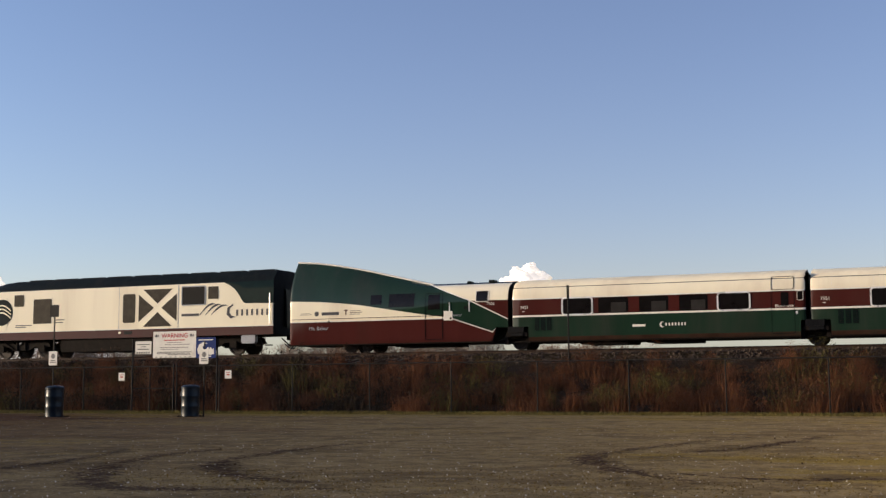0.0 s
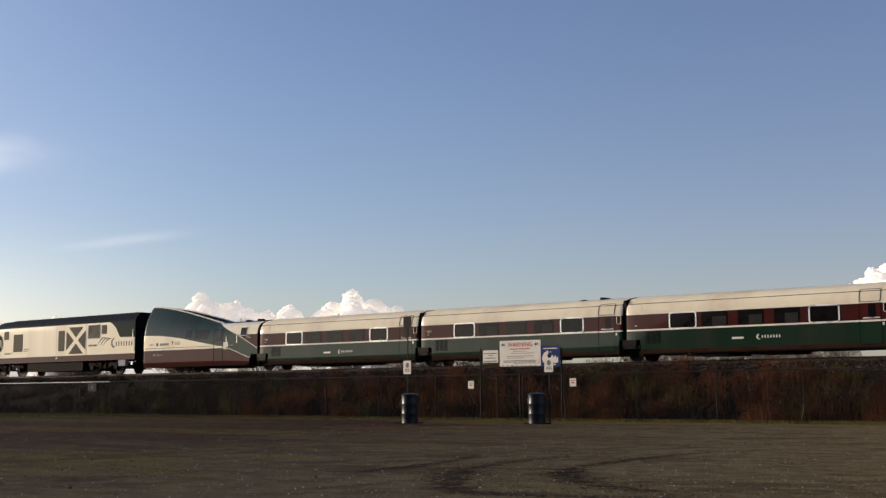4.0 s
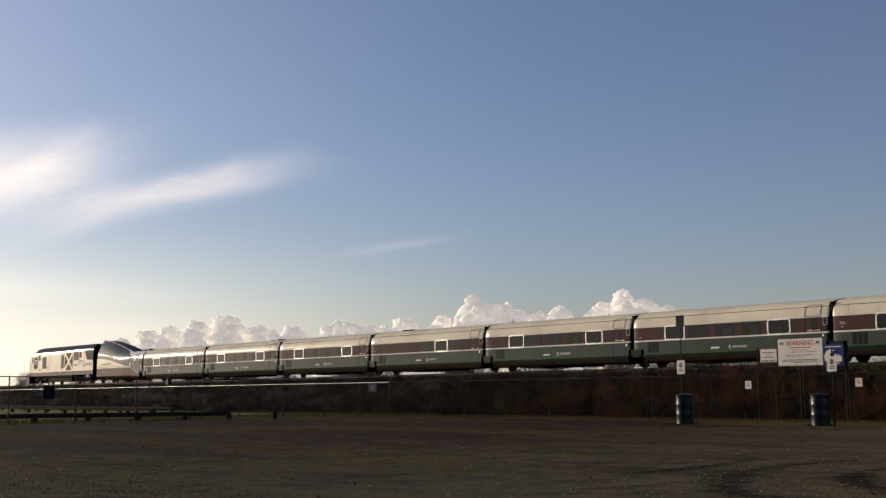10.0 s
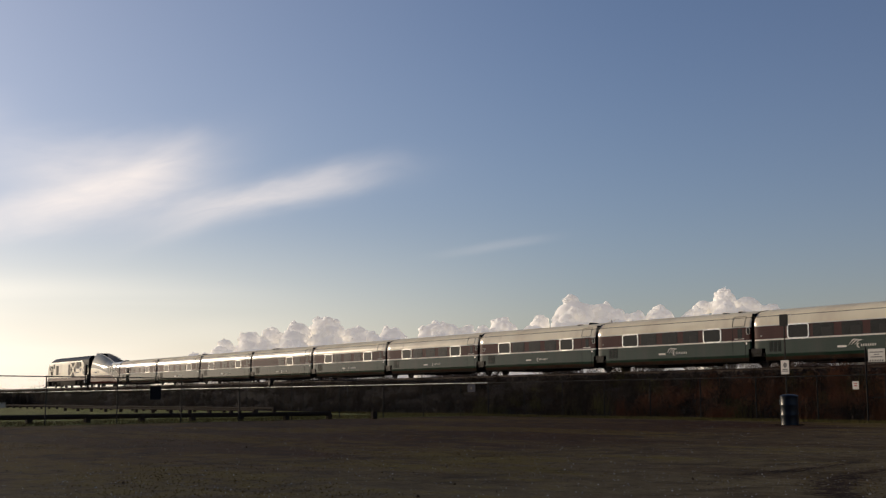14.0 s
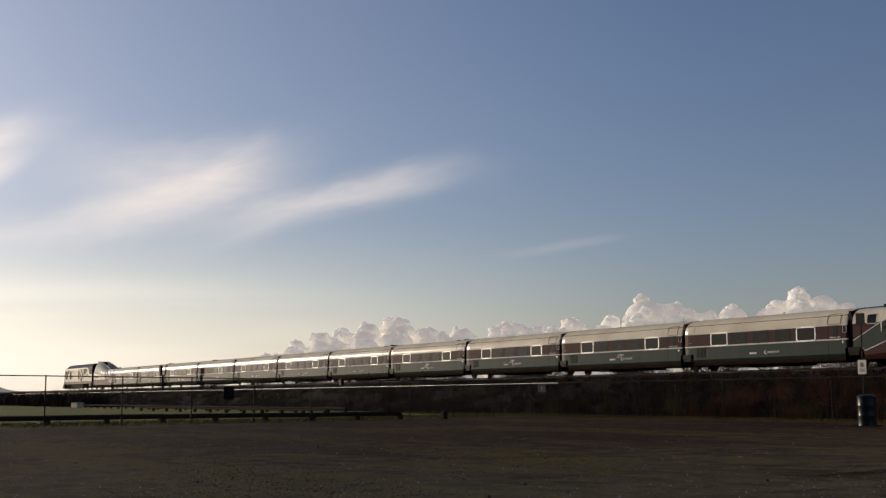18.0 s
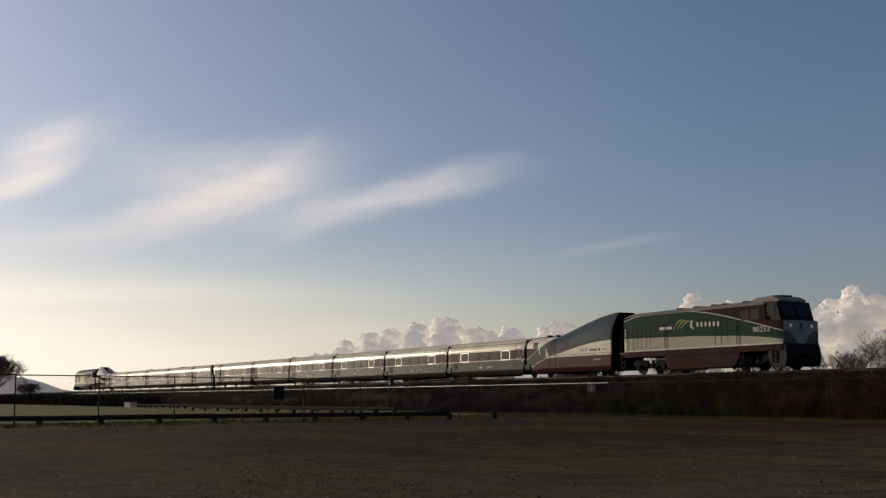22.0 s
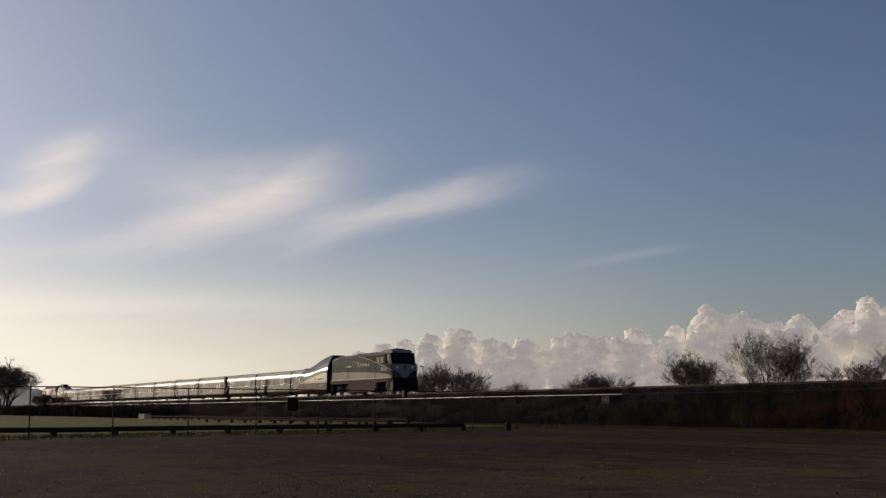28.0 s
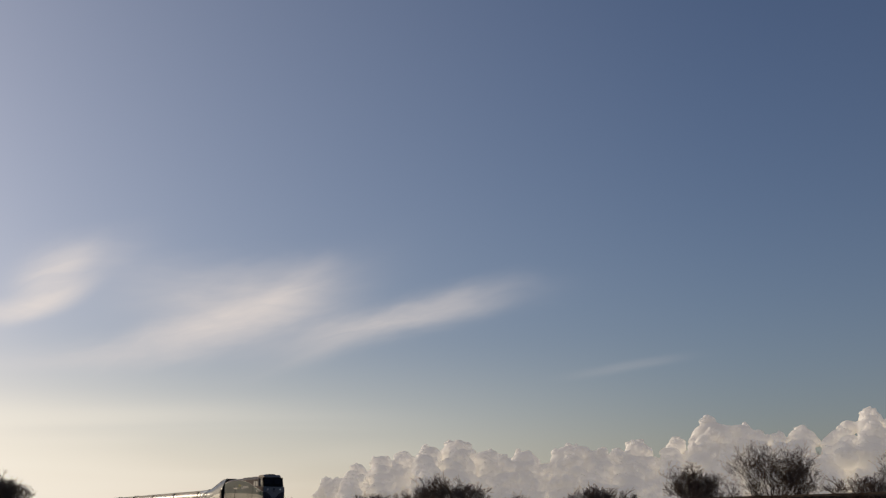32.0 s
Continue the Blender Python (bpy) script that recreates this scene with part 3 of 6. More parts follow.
dry, olive = clumps(-46, 12, 41.4, 48.4, 360, 4, 1.35), clumps(-62, 12, 41.4, 48.6, 80, 9, 1.35, 0.1)
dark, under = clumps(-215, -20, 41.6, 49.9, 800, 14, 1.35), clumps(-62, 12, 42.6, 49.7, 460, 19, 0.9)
blades("dry_brush", 34000, dry, 0.5, 1.15, 0.007, BRUSH, "dense reddish-brown dry weeds on the bank", "brush", lean=0.55)
flecks("dry_brush_heads", 190000, dry, 0.018, BRUSH, "curled brown leaves and seed heads of dry weeds", "brush")
blades("olive_brush", 4000, olive, 0.5, 1.1, 0.012, BRUSHGREEN, "olive green weeds among the dry brush", "brush", lean=0.6)
flecks("olive_leaves", 46000, olive, 0.019, BRUSHGREEN, "small olive leaves of the weeds", "brush")
blades("bramble_thicket", 26000, dark, 0.5, 1.1, 0.014, HEDGE, "dark leafless bramble thicket along the bank", "brush", lean=0.8)
flecks("bramble_leaves", 52000, dark, 0.045, HEDGE, "withered dark bramble leaves", "brush")
# darker, lower growth mixed in below the dry weeds
blades("dead_undergrowth", 16000, under, 0.5, 1.1, 0.014, HEDGE, "dark low stems below the dry weeds", "brush", lean=0.8)
flecks("dead_leaves", 60000, under, 0.026, HEDGE, "dark leaf scraps below the dry weeds", "brush")


def fringe_place():
    x = rng.uniform(-75, 8)
    return x, 41.8 - 3.6 * rng.random() ** 1.4, 0.0


def field_edge():
    t = rng.uniform(-0.4, 1.15)
    return -44.0 - 10.8 * t - rng.uniform(-0.8, 6), 6.9 + 32.2 * t + rng.uniform(-0.5, 0.5), 0.0


blades("grass_fringe", 34000, fringe_place, 0.02, 0.10, 0.012, GRASS, "green winter grass along the fence foot", "grass", lean=0.5)
blades("field_edge_grass", 9000, field_edge, 0.04, 0.20, 0.010, GRASS, "green winter grass under the log barrier", "grass", lean=0.5)


def tuft_place():
    while True:
        x, y, z = lot_place()
        if noise.noise(Vector((x * 0.16, y * 0.3, 5.0))) > -0.25 + 0.5 * rng.random():
            return x, y, 0.0


blades("moss_tufts", 16000, tuft_place, 0.006, 0.022, 0.007, MOSS, "low mossy tufts in the gravel", "grass", lean=0.8)


# ---- chain-link fences ----
def wire_panel(length, high):
    """Chain-link mesh of one bay, as crossing wires."""
    g, r, step = Shape(), 0.0013, 0.10
    for sgn in (1, -1):
        k = -high
        while k < length:
            a, b = max(0.0, k), min(length, k + high)
            if b - a > 0.02:
                z0, z1 = a - k, b - k
                if sgn < 0:
                    z0, z1 = high - z0, high - z1
                g.tube((a, 0.004 * sgn, z0 + 0.03), (b, 0.004 * sgn, z1 + 0.03), r, n=3, caps=False)
            k += step
    return g.mesh("wire_mesh", WIRE)


def fence_run(name, start, end, bays, high, label, posts, rail_mat, skip=(), lit=True):
    """A fence from start to end: a thing with a post, a length of top rail and a wire mesh for every bay."""
    a, b = Vector(start), Vector(end)
    d = (b - a) / bays
    turn = math.atan2(d.y, d.x)
    fence = thing(name, label, "fence", Matrix.Translation(a) @ Matrix.Rotation(turn, 4, "Z"))
    L = d.length
    post = Shape().tube((0, 0, -0.02), (0, 0, high - 0.02), 0.026, n=8).tube((0, 0, high - 0.03), (0, 0, high + 0.035), 0.032, 0.020, n=8).mesh("post", posts, 40)
    top = Shape().tube((0, 0, high), (L, 0, high), 0.021, n=8, caps=False).mesh("top_rail", rail_mat, 60)
    net = wire_panel(L, high - 0.06)
    for i in range(bays + 1):
        part("post", post, None, fence, at=(i * L, 0, 0))
        if i < bays and i not in skip:
            part("top_rail", top, None, fence, at=(i * L, 0, 0))
            part("wire_mesh", net, None, fence, at=(i * L, 0.04, 0))
    return fence


# one fence in two runs: sun glare painted as bright metal on the left
fence_run("track_fence", (13.29, 40.8, 0), (-55.74, 40.8, 0), 21, 1.83, "dark chain-link fence between lot and railway bank", DARKPOST, DARKPOST)
fence_run("field_fence", (-55.80, 40.8, 0), (-208.2, 40.8, 0), 47, 1.83, "chain-link fence beside the field, sun glare put into its galvanised rail", DARKPOST, GALV)
fence_run("side_fence", (-41.90, 0.66, 0), (-54.4, 37.9, 0), 12, 1.84, "chain-link fence between gravel lot and grass field", DARKPOST, DARKPOST)

# gate bay with its tall sign posts
gate = thing("sign_frame", "two tall steel posts beside the fence gate carrying signs", "sign posts", (-28.2, 40.66, 0))
for x, hgt in ((-2.0, 2.95), (2.02, 2.88)):
    part("post", Shape().tube((x, 0, 0), (x, 0, hgt), 0.033, n=8), DARKPOST, gate, smooth=40)
part("gate_stile", Shape().tube((-0.05, 0.06, 0.05), (-0.05, 0.06, 1.95), 0.03, n=8), DARKPOST, gate, smooth=40)
part("gate_stile", Shape().tube((0.10, 0.06, 0.05), (0.10, 0.06, 1.95), 0.025, n=8), DARKPOST, gate, smooth=40)
part("crossbar", Shape().tube((-2.0, -0.03, 2.30), (2.0, -0.03, 2.30), 0.02, n=6), DARKPOST, gate, smooth=40)
part("crossbar", Shape().tube((-2.0, -0.03, 2.78), (2.0, -0.03, 2.78), 0.02, n=6), DARKPOST, gate, smooth=40)
part("gate_rail", Shape().tube((-2.0, 0.05, 0.95), (-0.1, 0.05, 0.95), 0.018, n=6), DARKPOST, gate, smooth=40)


def sign(name, label, x, y, z0, z1, wide, mat, thick=0.006, r=0.03):
    """A flat sheet sign facing the lot; its parts are set on its face."""
    ob = thing(name, label, "sign", (x, y, z0))
    part("sheet", Shape().prism(rounded(-wide / 2, wide / 2, 0, z1 - z0, r), 0, thick), mat, ob)
    return ob


def bars(parent, rows, mat, y=-0.004):
    for x0, x1, z, hgt in rows:
        part("text_line", Shape().box(x0, x1, y, y + 0.003, z, z + hgt), mat, parent)


s = sign("warning_sign", "large white warning sign with red heading on two posts", -28.16, 40.60, 2.16, 3.22, 2.04, SIGNWHITE)
letters("heading", "WARNING", 0.19, -0.62, -0.003, 0.80, SIGNRED, s, 1.24, "red heading")
bars(s, [(-0.5, 0.5, 0.69, 0.035)], SIGNRED)
bars(s, [(-0.35, 0.36, 0.60, 0.022), (-0.45, -0.15, 0.52, 0.022), (-0.1, 0.72, 0.52, 0.022), (-0.66, 0.66, 0.40, 0.026), (-0.66, 0.2, 0.33, 0.022)], SIGNGREY)
bars(s, [(-0.82, 0.80, 0.215, 0.026), (-0.82, 0.76, 0.165, 0.022), (-0.30, 0.80, 0.115, 0.022)], SIGNINK)
for x in (-0.83, 0.83):
    for dx in (-0.045, 0.045):
        part("emblem", Shape().prism([(x + dx + 0.042 * math.cos(a * math.pi / 6), 0.89 + 0.062 * math.sin(a * math.pi / 6)) for a in range(12)], -0.004, -0.001), SIGNGREY if dx > 0 else SIGNINK, s)
for i in range(8):
    part("hazard_dash", Shape().box(-0.90 + 0.23 * i, -0.80 + 0.23 * i, -0.004, -0.001, 0.015, 0.045), SIGNINK, s)

s = sign("small_notice", "small white notice with dark lettering and striped foot", -29.65, 40.60, 2.33, 2.85, 0.78, SIGNWHITE)
bars(s, [(-0.30, 0.30, 0.37, 0.032), (-0.12, 0.14, 0.28, 0.028), (-0.26, 0.26, 0.18, 0.034)], SIGNINK)
for i in range(6):
    part("hazard_stripe", Shape().prism([(-0.34 + 0.115 * i, 0.02), (-0.28 + 0.115 * i, 0.02), (-0.25 + 0.115 * i, 0.09), (-0.31 + 0.115 * i, 0.09)], -0.004, -0.001), SIGNINK, s)

s = sign("blue_wave_sign", "blue sign with a white breaking-wave picture", -26.66, 40.58, 2.13, 2.95, 0.92, SIGNBLUE)
wave = [(-0.36, 0.16), (-0.40, 0.36), (-0.30, 0.55), (-0.12, 0.64), (0.06, 0.58), (-0.06, 0.54), (-0.16, 0.44), (-0.10, 0.34), (0.02, 0.36), (0.10, 0.46), (0.16, 0.36), (0.24, 0.44), (0.30, 0.32), (0.36, 0.40), (0.38, 0.16), (0.2, 0.12), (-0.1, 0.20)]
part("wave", Shape().prism(wave, -0.004, -0.001), SIGNWHITE, s)
bars(s, [(-0.34, 0.34, 0.70, 0.04), (-0.25, 0.25, 0.05, 0.04)], SIGNWHITE)

for x, z in ((-30.79, 1.27), (-25.72, 1.32)):
    s = sign("white_tag", "small white placard wired to the fence", x, 40.74, z, z + 0.32, 0.30, SIGNWHITE, r=0.01)
    bars(s, [(-0.10, 0.09, 0.22, 0.025), (-0.06, 0.07, 0.12, 0.05)], SIGNRED)

s = sign("blue_notice", "faded small blue notice on the corner fence", -57.3, 40.70, 1.31, 1.77, 0.78, FADED)
part("emblem", Shape().prism(rounded(-0.06, 0.06, 0.15, 0.29, 0.03), -0.004, -0.001), SIGNINK, s)

s = thing("notice_board", "dark square notice board seen against the light on the side fence", "sign", pose(-46.9, 17.65, 0.96, 0, 0, 107))
part("sheet", Shape().prism(rounded(-0.27, 0.27, 0, 0.54, 0.02), -0.05, -0.04), SIGNBACK, s)


def no_parking(x, y, top, board):
    """A parking post with its plate, and on one a second sign seen from behind."""
    ob = thing("parking_post", "slim steel post with white plate" + (" and dark blue board" if board else ""), "sign post", (x, y, 0))
    part("post", Shape().box(-0.022, 0.022, -0.012, 0.012, 0, top), DARKPOST, ob)
    plate = part("plate", Shape().prism(rounded(-0.19, 0.17, 1.77, 2.26, 0.03), -0.022, -0.016), SIGNWHITE, ob, "white metal parking plate")
    part("emblem", Shape().prism([(0.09 * math.cos(a * math.pi / 8), 2.09 + 0.09 * math.sin(a * math.pi / 8)) for a in range(16)], -0.026, -0.023), SIGNGREY, plate)
    part("text_line", Shape().box(-0.13, 0.12, -0.026, -0.023, 1.86, 1.90), SIGNGREY, plate)
    part("stroke", Shape().box(-0.012, 0.012, -0.029, -0.0265, 2.00, 2.18), SIGNINK, plate)
    part("text_line", Shape().box(-0.11, 0.10, -0.026, -0.023, 1.93, 1.955), SIGNINK, plate)
    if board:
        part("board", Shape().prism(rounded(-0.19, 0.19, top - 0.42, top, 0.02), -0.02, -0.013), SIGNBACK, ob, "dark blue board")
    return ob


no_parking(-28.40, 33.75, 3.88, True)
no_parking(-22.88, 34.75, 2.55, False)


def litter_drum(x, y, turn, label):
    """A steel drum with rolled hoops, rim and a flat lid, used as a litter bin."""
    ob = thing("litter_drum", label, "bin", pose(x, y, 0, 0, 0, turn), "litter drums")
    rings = [(0.285, 0.0), (0.305, 0.02), (0.300, 0.05), (0.300, 0.32), (0.307, 0.345), (0.307, 0.365), (0.300, 0.39), (0.300, 0.66), (0.307, 0.685), (0.307, 0.705), (0.300, 0.73), (0.300, 0.93), (0.312, 0.945), (0.312, 0.975), (0.29, 0.985)]
    g, n = Shape(), 28
    v = [(r * math.cos(2 * math.pi * i / n), r * math.sin(2 * math.pi * i / n), z) for r, z in rings for i in range(n)]
    g.add(v, [(k * n + i, k * n + (i + 1) % n, (k + 1) * n + (i + 1) % n, (k + 1) * n + i) for k in range(len(rings) - 1) for i in range(n)] + [tuple(range(n))])
    part("barrel", g, DRUM, ob, smooth=35)
    g = Shape()
    lid = [(0.315, 0.975), (0.318, 1.0), (0.29, 1.03), (0.20, 1.06), (0.0, 1.075)]
    v = [(r * math.cos(2 * math.pi * i / n), r * math.sin(2 * math.pi * i / n), z) for r, z in lid[:-1] for i in range(n)] + [(0, 0, 1.075)]
    g.add(v, [(k * n + i, k * n + (i + 1) % n, (k + 1) * n + (i + 1) % n, (k + 1) * n + i) for k in range(3) for i in range(n)] + [(3 * n + i, 3 * n + (i + 1) % n, 4 * n) for i in range(n)])
    part("lid", g, DRUM, ob, smooth=35)
    part("paper_notice", Shape().prism(rounded(-0.06, 0.06, 0.70, 0.86, 0.01), -0.318, -0.312), SIGNWHITE, ob, "torn white paper notice")
    R = random.Random(int(-10 * x))
    for i in range(26):
        a, r = R.uniform(0, 6.28), R.uniform(0.28, 0.48)
        part("earth_clod", Shape().add([(r * math.cos(a) + 0.07 * R.uniform(0.5, 1.3) * math.cos(b), r * math.sin(a) + 0.07 * R.uniform(0.5, 1.3) * math.sin(b), 0.001) for b in (0, 1.2, 2.5, 3.8, 5.1)] + [(r * math.cos(a), r * math.sin(a), R.uniform(0.02, 0.06))], [(k, (k + 1) % 5, 5) for k in range(5)]), EARTH, ob)
    return ob


litter_drum(-28.05, 33.45, -70, "navy blue steel litter drum on the gravel")
litter_drum(-23.28, 34.55, -75, "navy blue steel litter drum beside the gate")

# ---- log barriers ----
def log_barrier(name, a, b, posts, top, thick, label):
    A, B = Vector(a), Vector(b)
    ob = thing(name, label, "barrier", Matrix.Translation(A) @ Matrix.Rotation(math.atan2((B - A).y, (B - A).x), 4, "Z"))
    L = (B - A).length
    bays = posts - 1
    for i in range(bays):
        g = Shape()
        g.tube((i * L / bays - 0.05, 0, top - thick / 2 + rng.uniform(-0.012, 0.012)), ((i + 1) * L / bays + 0.05, 0, top - thick / 2 + rng.uniform(-0.012, 0.012)), thick / 2, n=8)
        part("log", g, LOGWOOD, ob, smooth=50)
    for i in range(posts):
        part("post", Shape().box(i * L / bays - 0.11, i * L / bays + 0.11, -0.10, 0.10, 0, top - thick * 0.6, c=0.02), LOGWOOD, ob)
    return ob


log_barrier("log_barrier", (-47.60, 3.65, 0), (-50.38, 27.54, 0), 11, 0.37, 0.20, "low barrier of dark weathered logs on stub posts")
log_barrier("far_log_barrier", (-71.5, 35.0, 0), (-138, 35.0, 0), 26, 0.40, 0.14, "low log barrier across the grass field")
log_barrier("far_log_barrier", (-66, 31.0, 0), (-100, 30.0, 0), 12, 0.34, 0.12, "second low log barrier in the grass field")
b = thing("stub_post", "single stub post at the end of the log barrier", "post", (-49.2, 29.3, 0))
part("shaft", Shape().box(-0.11, 0.11, -0.11, 0.11, 0, 0.36, c=0.02), LOGWOOD, b)
b = thing("pale_crate", "pale wooden box lying on the far grass", "crate", pose(-144, 35.6, 0, 0, 0, 12))
part("box", Shape().box(-0.75, 0.75, -0.4, 0.4, 0.0, 0.55, c=0.03), PALEBOX, b)
part("lid", Shape().box(-0.8, 0.8, -0.45, 0.45, 0.551, 0.6, c=0.02), PALEBOX, b)

# ---- lineside poles ----
p = thing("marker_pole", "thin dark lineside marker pole on the bank", "pole", (-14.1, 48.6, 1.66))
part("shaft", Shape().tube((0, 0, 0), (0, 0, 3.45), 0.035, n=8), DARKPOST, p, smooth=40)
part("blade", Shape().box(-0.05, 0.05, -0.02, 0.02, 2.4, 3.5), BLACK, p)


def signal(x, y, z, h, label):
    ob = thing("track_signal", label, "railway signal", (x, y, z))
    part("mast", Shape().tube((0, 0, 0), (0, 0, h), 0.07, n=8), DARKPOST, ob, smooth=40)
    part("head", Shape().box(-0.32, 0.32, -0.16, 0.16, h - 0.1, h + 1.25, c=0.12), BLACK, ob)
    part("hood", Shape().tube((-0.32, 0, h + 0.85), (-0.62, 0, h + 0.85), 0.12, n=10), BLACK, ob, smooth=40)
    part("hood", Shape().tube((-0.32, 0, h + 0.35), (-0.62, 0, h + 0.35), 0.12, n=10), BLACK, ob, smooth=40)
    part("ladder", Shape().box(0.16, 0.20, 0.10, 0.42, 0.1, h), DARKPOST, ob)
    return ob


signal(-155.8, 49.2, 1.8, 2.35, "dark colour-light railway signal on a mast")
p = thing("equipment_post", "short dark post with a box beside the track", "post", (-98.0, 47.6, 1.4))
part("shaft", Shape().tube((0, 0, 0), (0, 0, 1.0), 0.05, n=8), DARKPOST, p, smooth=40)
part("box", Shape().box(-0.22, 0.22, -0.15, 0.15, 0.75, 1.35, c=0.04), BLACK, p)


# ---- the train ----
# Vehicle space: x along the track (to the right), y across it (the lot side is -y), z up from the rail head.
def banded(name, parent, xs, bands, half, crest, ridge, mats, roof=0, floor=None, cap=None, smooth=40, label=""):
    """A car body: at each x a stack of paint bands (material, lower edge, upper edge, steps), both sides, roof and ends."""
    g = Shape()
    cols = []
    for x in xs:
        zs = [bands[0][1](x)]
        for _, lo, hi, n in bands:
            a, b = zs[-1], max(hi(x), zs[-1])
            zs += [a + (b - a) * (i + 1) / n for i in range(n)]
        cols.append(zs)
    kinds = [m for m, _, _, n in bands for _ in range(n)]
    k = len(cols[0])
    for sgn in (-1, 1):
        verts = [(x, sgn * half(x, z), z) for x, zs in zip(xs, cols) for z in zs]
        base = len(g.v)
        g.v.extend(verts)
        for i in range(len(xs) - 1):
            for j in range(k - 1):
                if max(cols[i][j + 1] - cols[i][j], cols[i + 1][j + 1] - cols[i + 1][j]) > 1e-4:
                    g.f.append((base + i * k + j, base + (i + 1) * k + j, base + (i + 1) * k + j + 1, base + i * k + j + 1))
                    g.m.append(kinds[j])
    n = len(xs) * k
    mid = len(g.v)
    g.v.extend([(x, 0.0, ridge(x)) for x in xs])
    for i in range(len(xs) - 1):
        a, b = i * k + k - 1, (i + 1) * k + k - 1
        for off in (0, n):
            g.f.append((a + off, b + off, mid + i + 1, mid + i))
            g.m.append(roof)
        g.f.append((i * k, (i + 1) * k, (i + 1) * k + n, i * k + n))
        g.m.append(floor if floor is not None else roof)
    for i in (0, len(xs) - 1):
        for j in range(k - 1):
            if cols[i][j + 1] - cols[i][j] > 1e-4:
                g.f.append((i * k + j, i * k + j + 1, i * k + j + 1 + n, i * k + j + n))
                g.m.append(cap if cap is not None else roof)
        g.f.append((i * k + k - 1, mid + i, i * k + k - 1 + n))
        g.m.append(cap if cap is not None else roof)
    me = g.mesh(name, mats)
    b = bmesh.new()
    b.from_mesh(me)
    bmesh.ops.remove_doubles(b, verts=b.verts, dist=0.0005)
    bmesh.ops.recalc_face_normals(b, faces=b.faces)
    b.to_mesh(me)
    b.free()
    me.polygons.foreach_set("use_smooth", [True] * len(me.polygons))
    me.set_sharp_from_angle(angle=radians(smooth))
    return part(name, me, None, parent, label)


def plate(name, parent, x0, x1, z0, z1, mat, y=-1.485, t=0.012, r=0.04, label=""):
    """A flat piece set on the lot side of a car."""
    if x0 > x1:
        x0, x1 = x1, x0
    return part(name, Shape().prism(rounded(x0, x1, z0, z1, min(r, (x1 - x0) / 2.1, (z1 - z0) / 2.1)), y - t, y + 0.02), mat, parent, label)


def frame_ring(name, parent, x0, x1, z0, z1, w, mat, y=-1.485, t=0.02, r=0.10):
    """A rounded trim frame, a closed band with an opening."""
    if x0 > x1:
        x0, x1 = x1, x0
    a, b = rounded(x0 - w, x1 + w, z0 - w, z1 + w, r + w, 4), rounded(x0, x1, z0, z1, r, 4)
    n = len(a)
    v = [(x, y - t, z) for x, z in a] + [(x, y - t, z) for x, z in b] + [(x, y + 0.02, z) for x, z in a] + [(x, y + 0.02, z) for x, z in b]
    f = []
    for i in range(n):
        j = (i + 1) % n
        f += [(i, j, n + j, n + i), (i, 2 * n + i, 2 * n + j, j), (n + i, n + j, 3 * n + j, 3 * n + i)]
    return part(name, Shape().add(v, f), mat, parent)


def seam(name, parent, x0, x1, z0, z1, mat, top=3.13, r=0.012, corner=0.07):
    """A sealing strip round a hatch or door that follows the curved side."""
    g = Shape()
    ring = rounded(x0, x1, z0, z1, corner, 2)
    ring = [p for a, b in zip(ring, ring[1:] + ring[:1]) for p in ((a,) if abs(a[1] - b[1]) < 0.12 else [(a[0] + (b[0] - a[0]) * i / 5, a[1] + (b[1] - a[1]) * i / 5) for i in range(5)])]
    pts = [Vector((x, -talgo_half(z, top) - 0.004, z)) for x, z in ring]
    for a, b in zip(pts, pts[1:] + pts[:1]):
        g.tube(a, b, r, n=4, caps=False)
    return part(name, g, mat, parent)


def skin_panel(name, parent, x0, x1, z0, z1, half, mat, out=0.008):
    """A pane let into a curved side: a grid that follows it, with a rim behind."""
    x0, x1, n = min(x0, x1), max(x0, x1), 6
    g = Shape()
    at = [(x0 + (x1 - x0) * i / n, z0 + (z1 - z0) * j / n) for i in range(n + 1) for j in range(n + 1)]
    for depth in (out, -0.03):
        g.add([(x, -half(x, z) - depth, z) for x, z in at], [(i * (n + 1) + j, (i + 1) * (n + 1) + j, (i + 1) * (n + 1) + j + 1, i * (n + 1) + j + 1) for i in range(n) for j in range(n)])
    k = (n + 1) ** 2
    edge = [j for j in range(n)] + [i * (n + 1) + n for i in range(n)] + [n * (n + 1) + j for j in range(n, 0, -1)] + [i * (n + 1) for i in range(n, 0, -1)]
    g.f.extend([(a, b, b + k, a + k) for a, b in zip(edge, edge[1:] + edge[:1])])
    g.m.extend([0] * len(edge))
    return part(name, g, mat, parent, smooth=40)


def skin_seam(name, parent, x0, x1, z0, z1, half, mat, r=0.014):
    """A door seal that follows a curved side."""
    g = Shape()
    ring = [(x0, z0 + (z1 - z0) * i / 8) for i in range(8)] + [(x0 + (x1 - x0) * i / 4, z1) for i in range(4)] + [(x1, z1 + (z0 - z1) * i / 8) for i in range(8)] + [(x1 + (x0 - x1) * i / 4, z0) for i in range(4)]
    pts = [Vector((x, -half(x, z) - 0.004, z)) for x, z in ring]
    for a, b in zip(pts, pts[1:] + pts[:1]):
        g.tube(a, b, r, n=4, caps=False)
    return part(name, g, mat, parent)


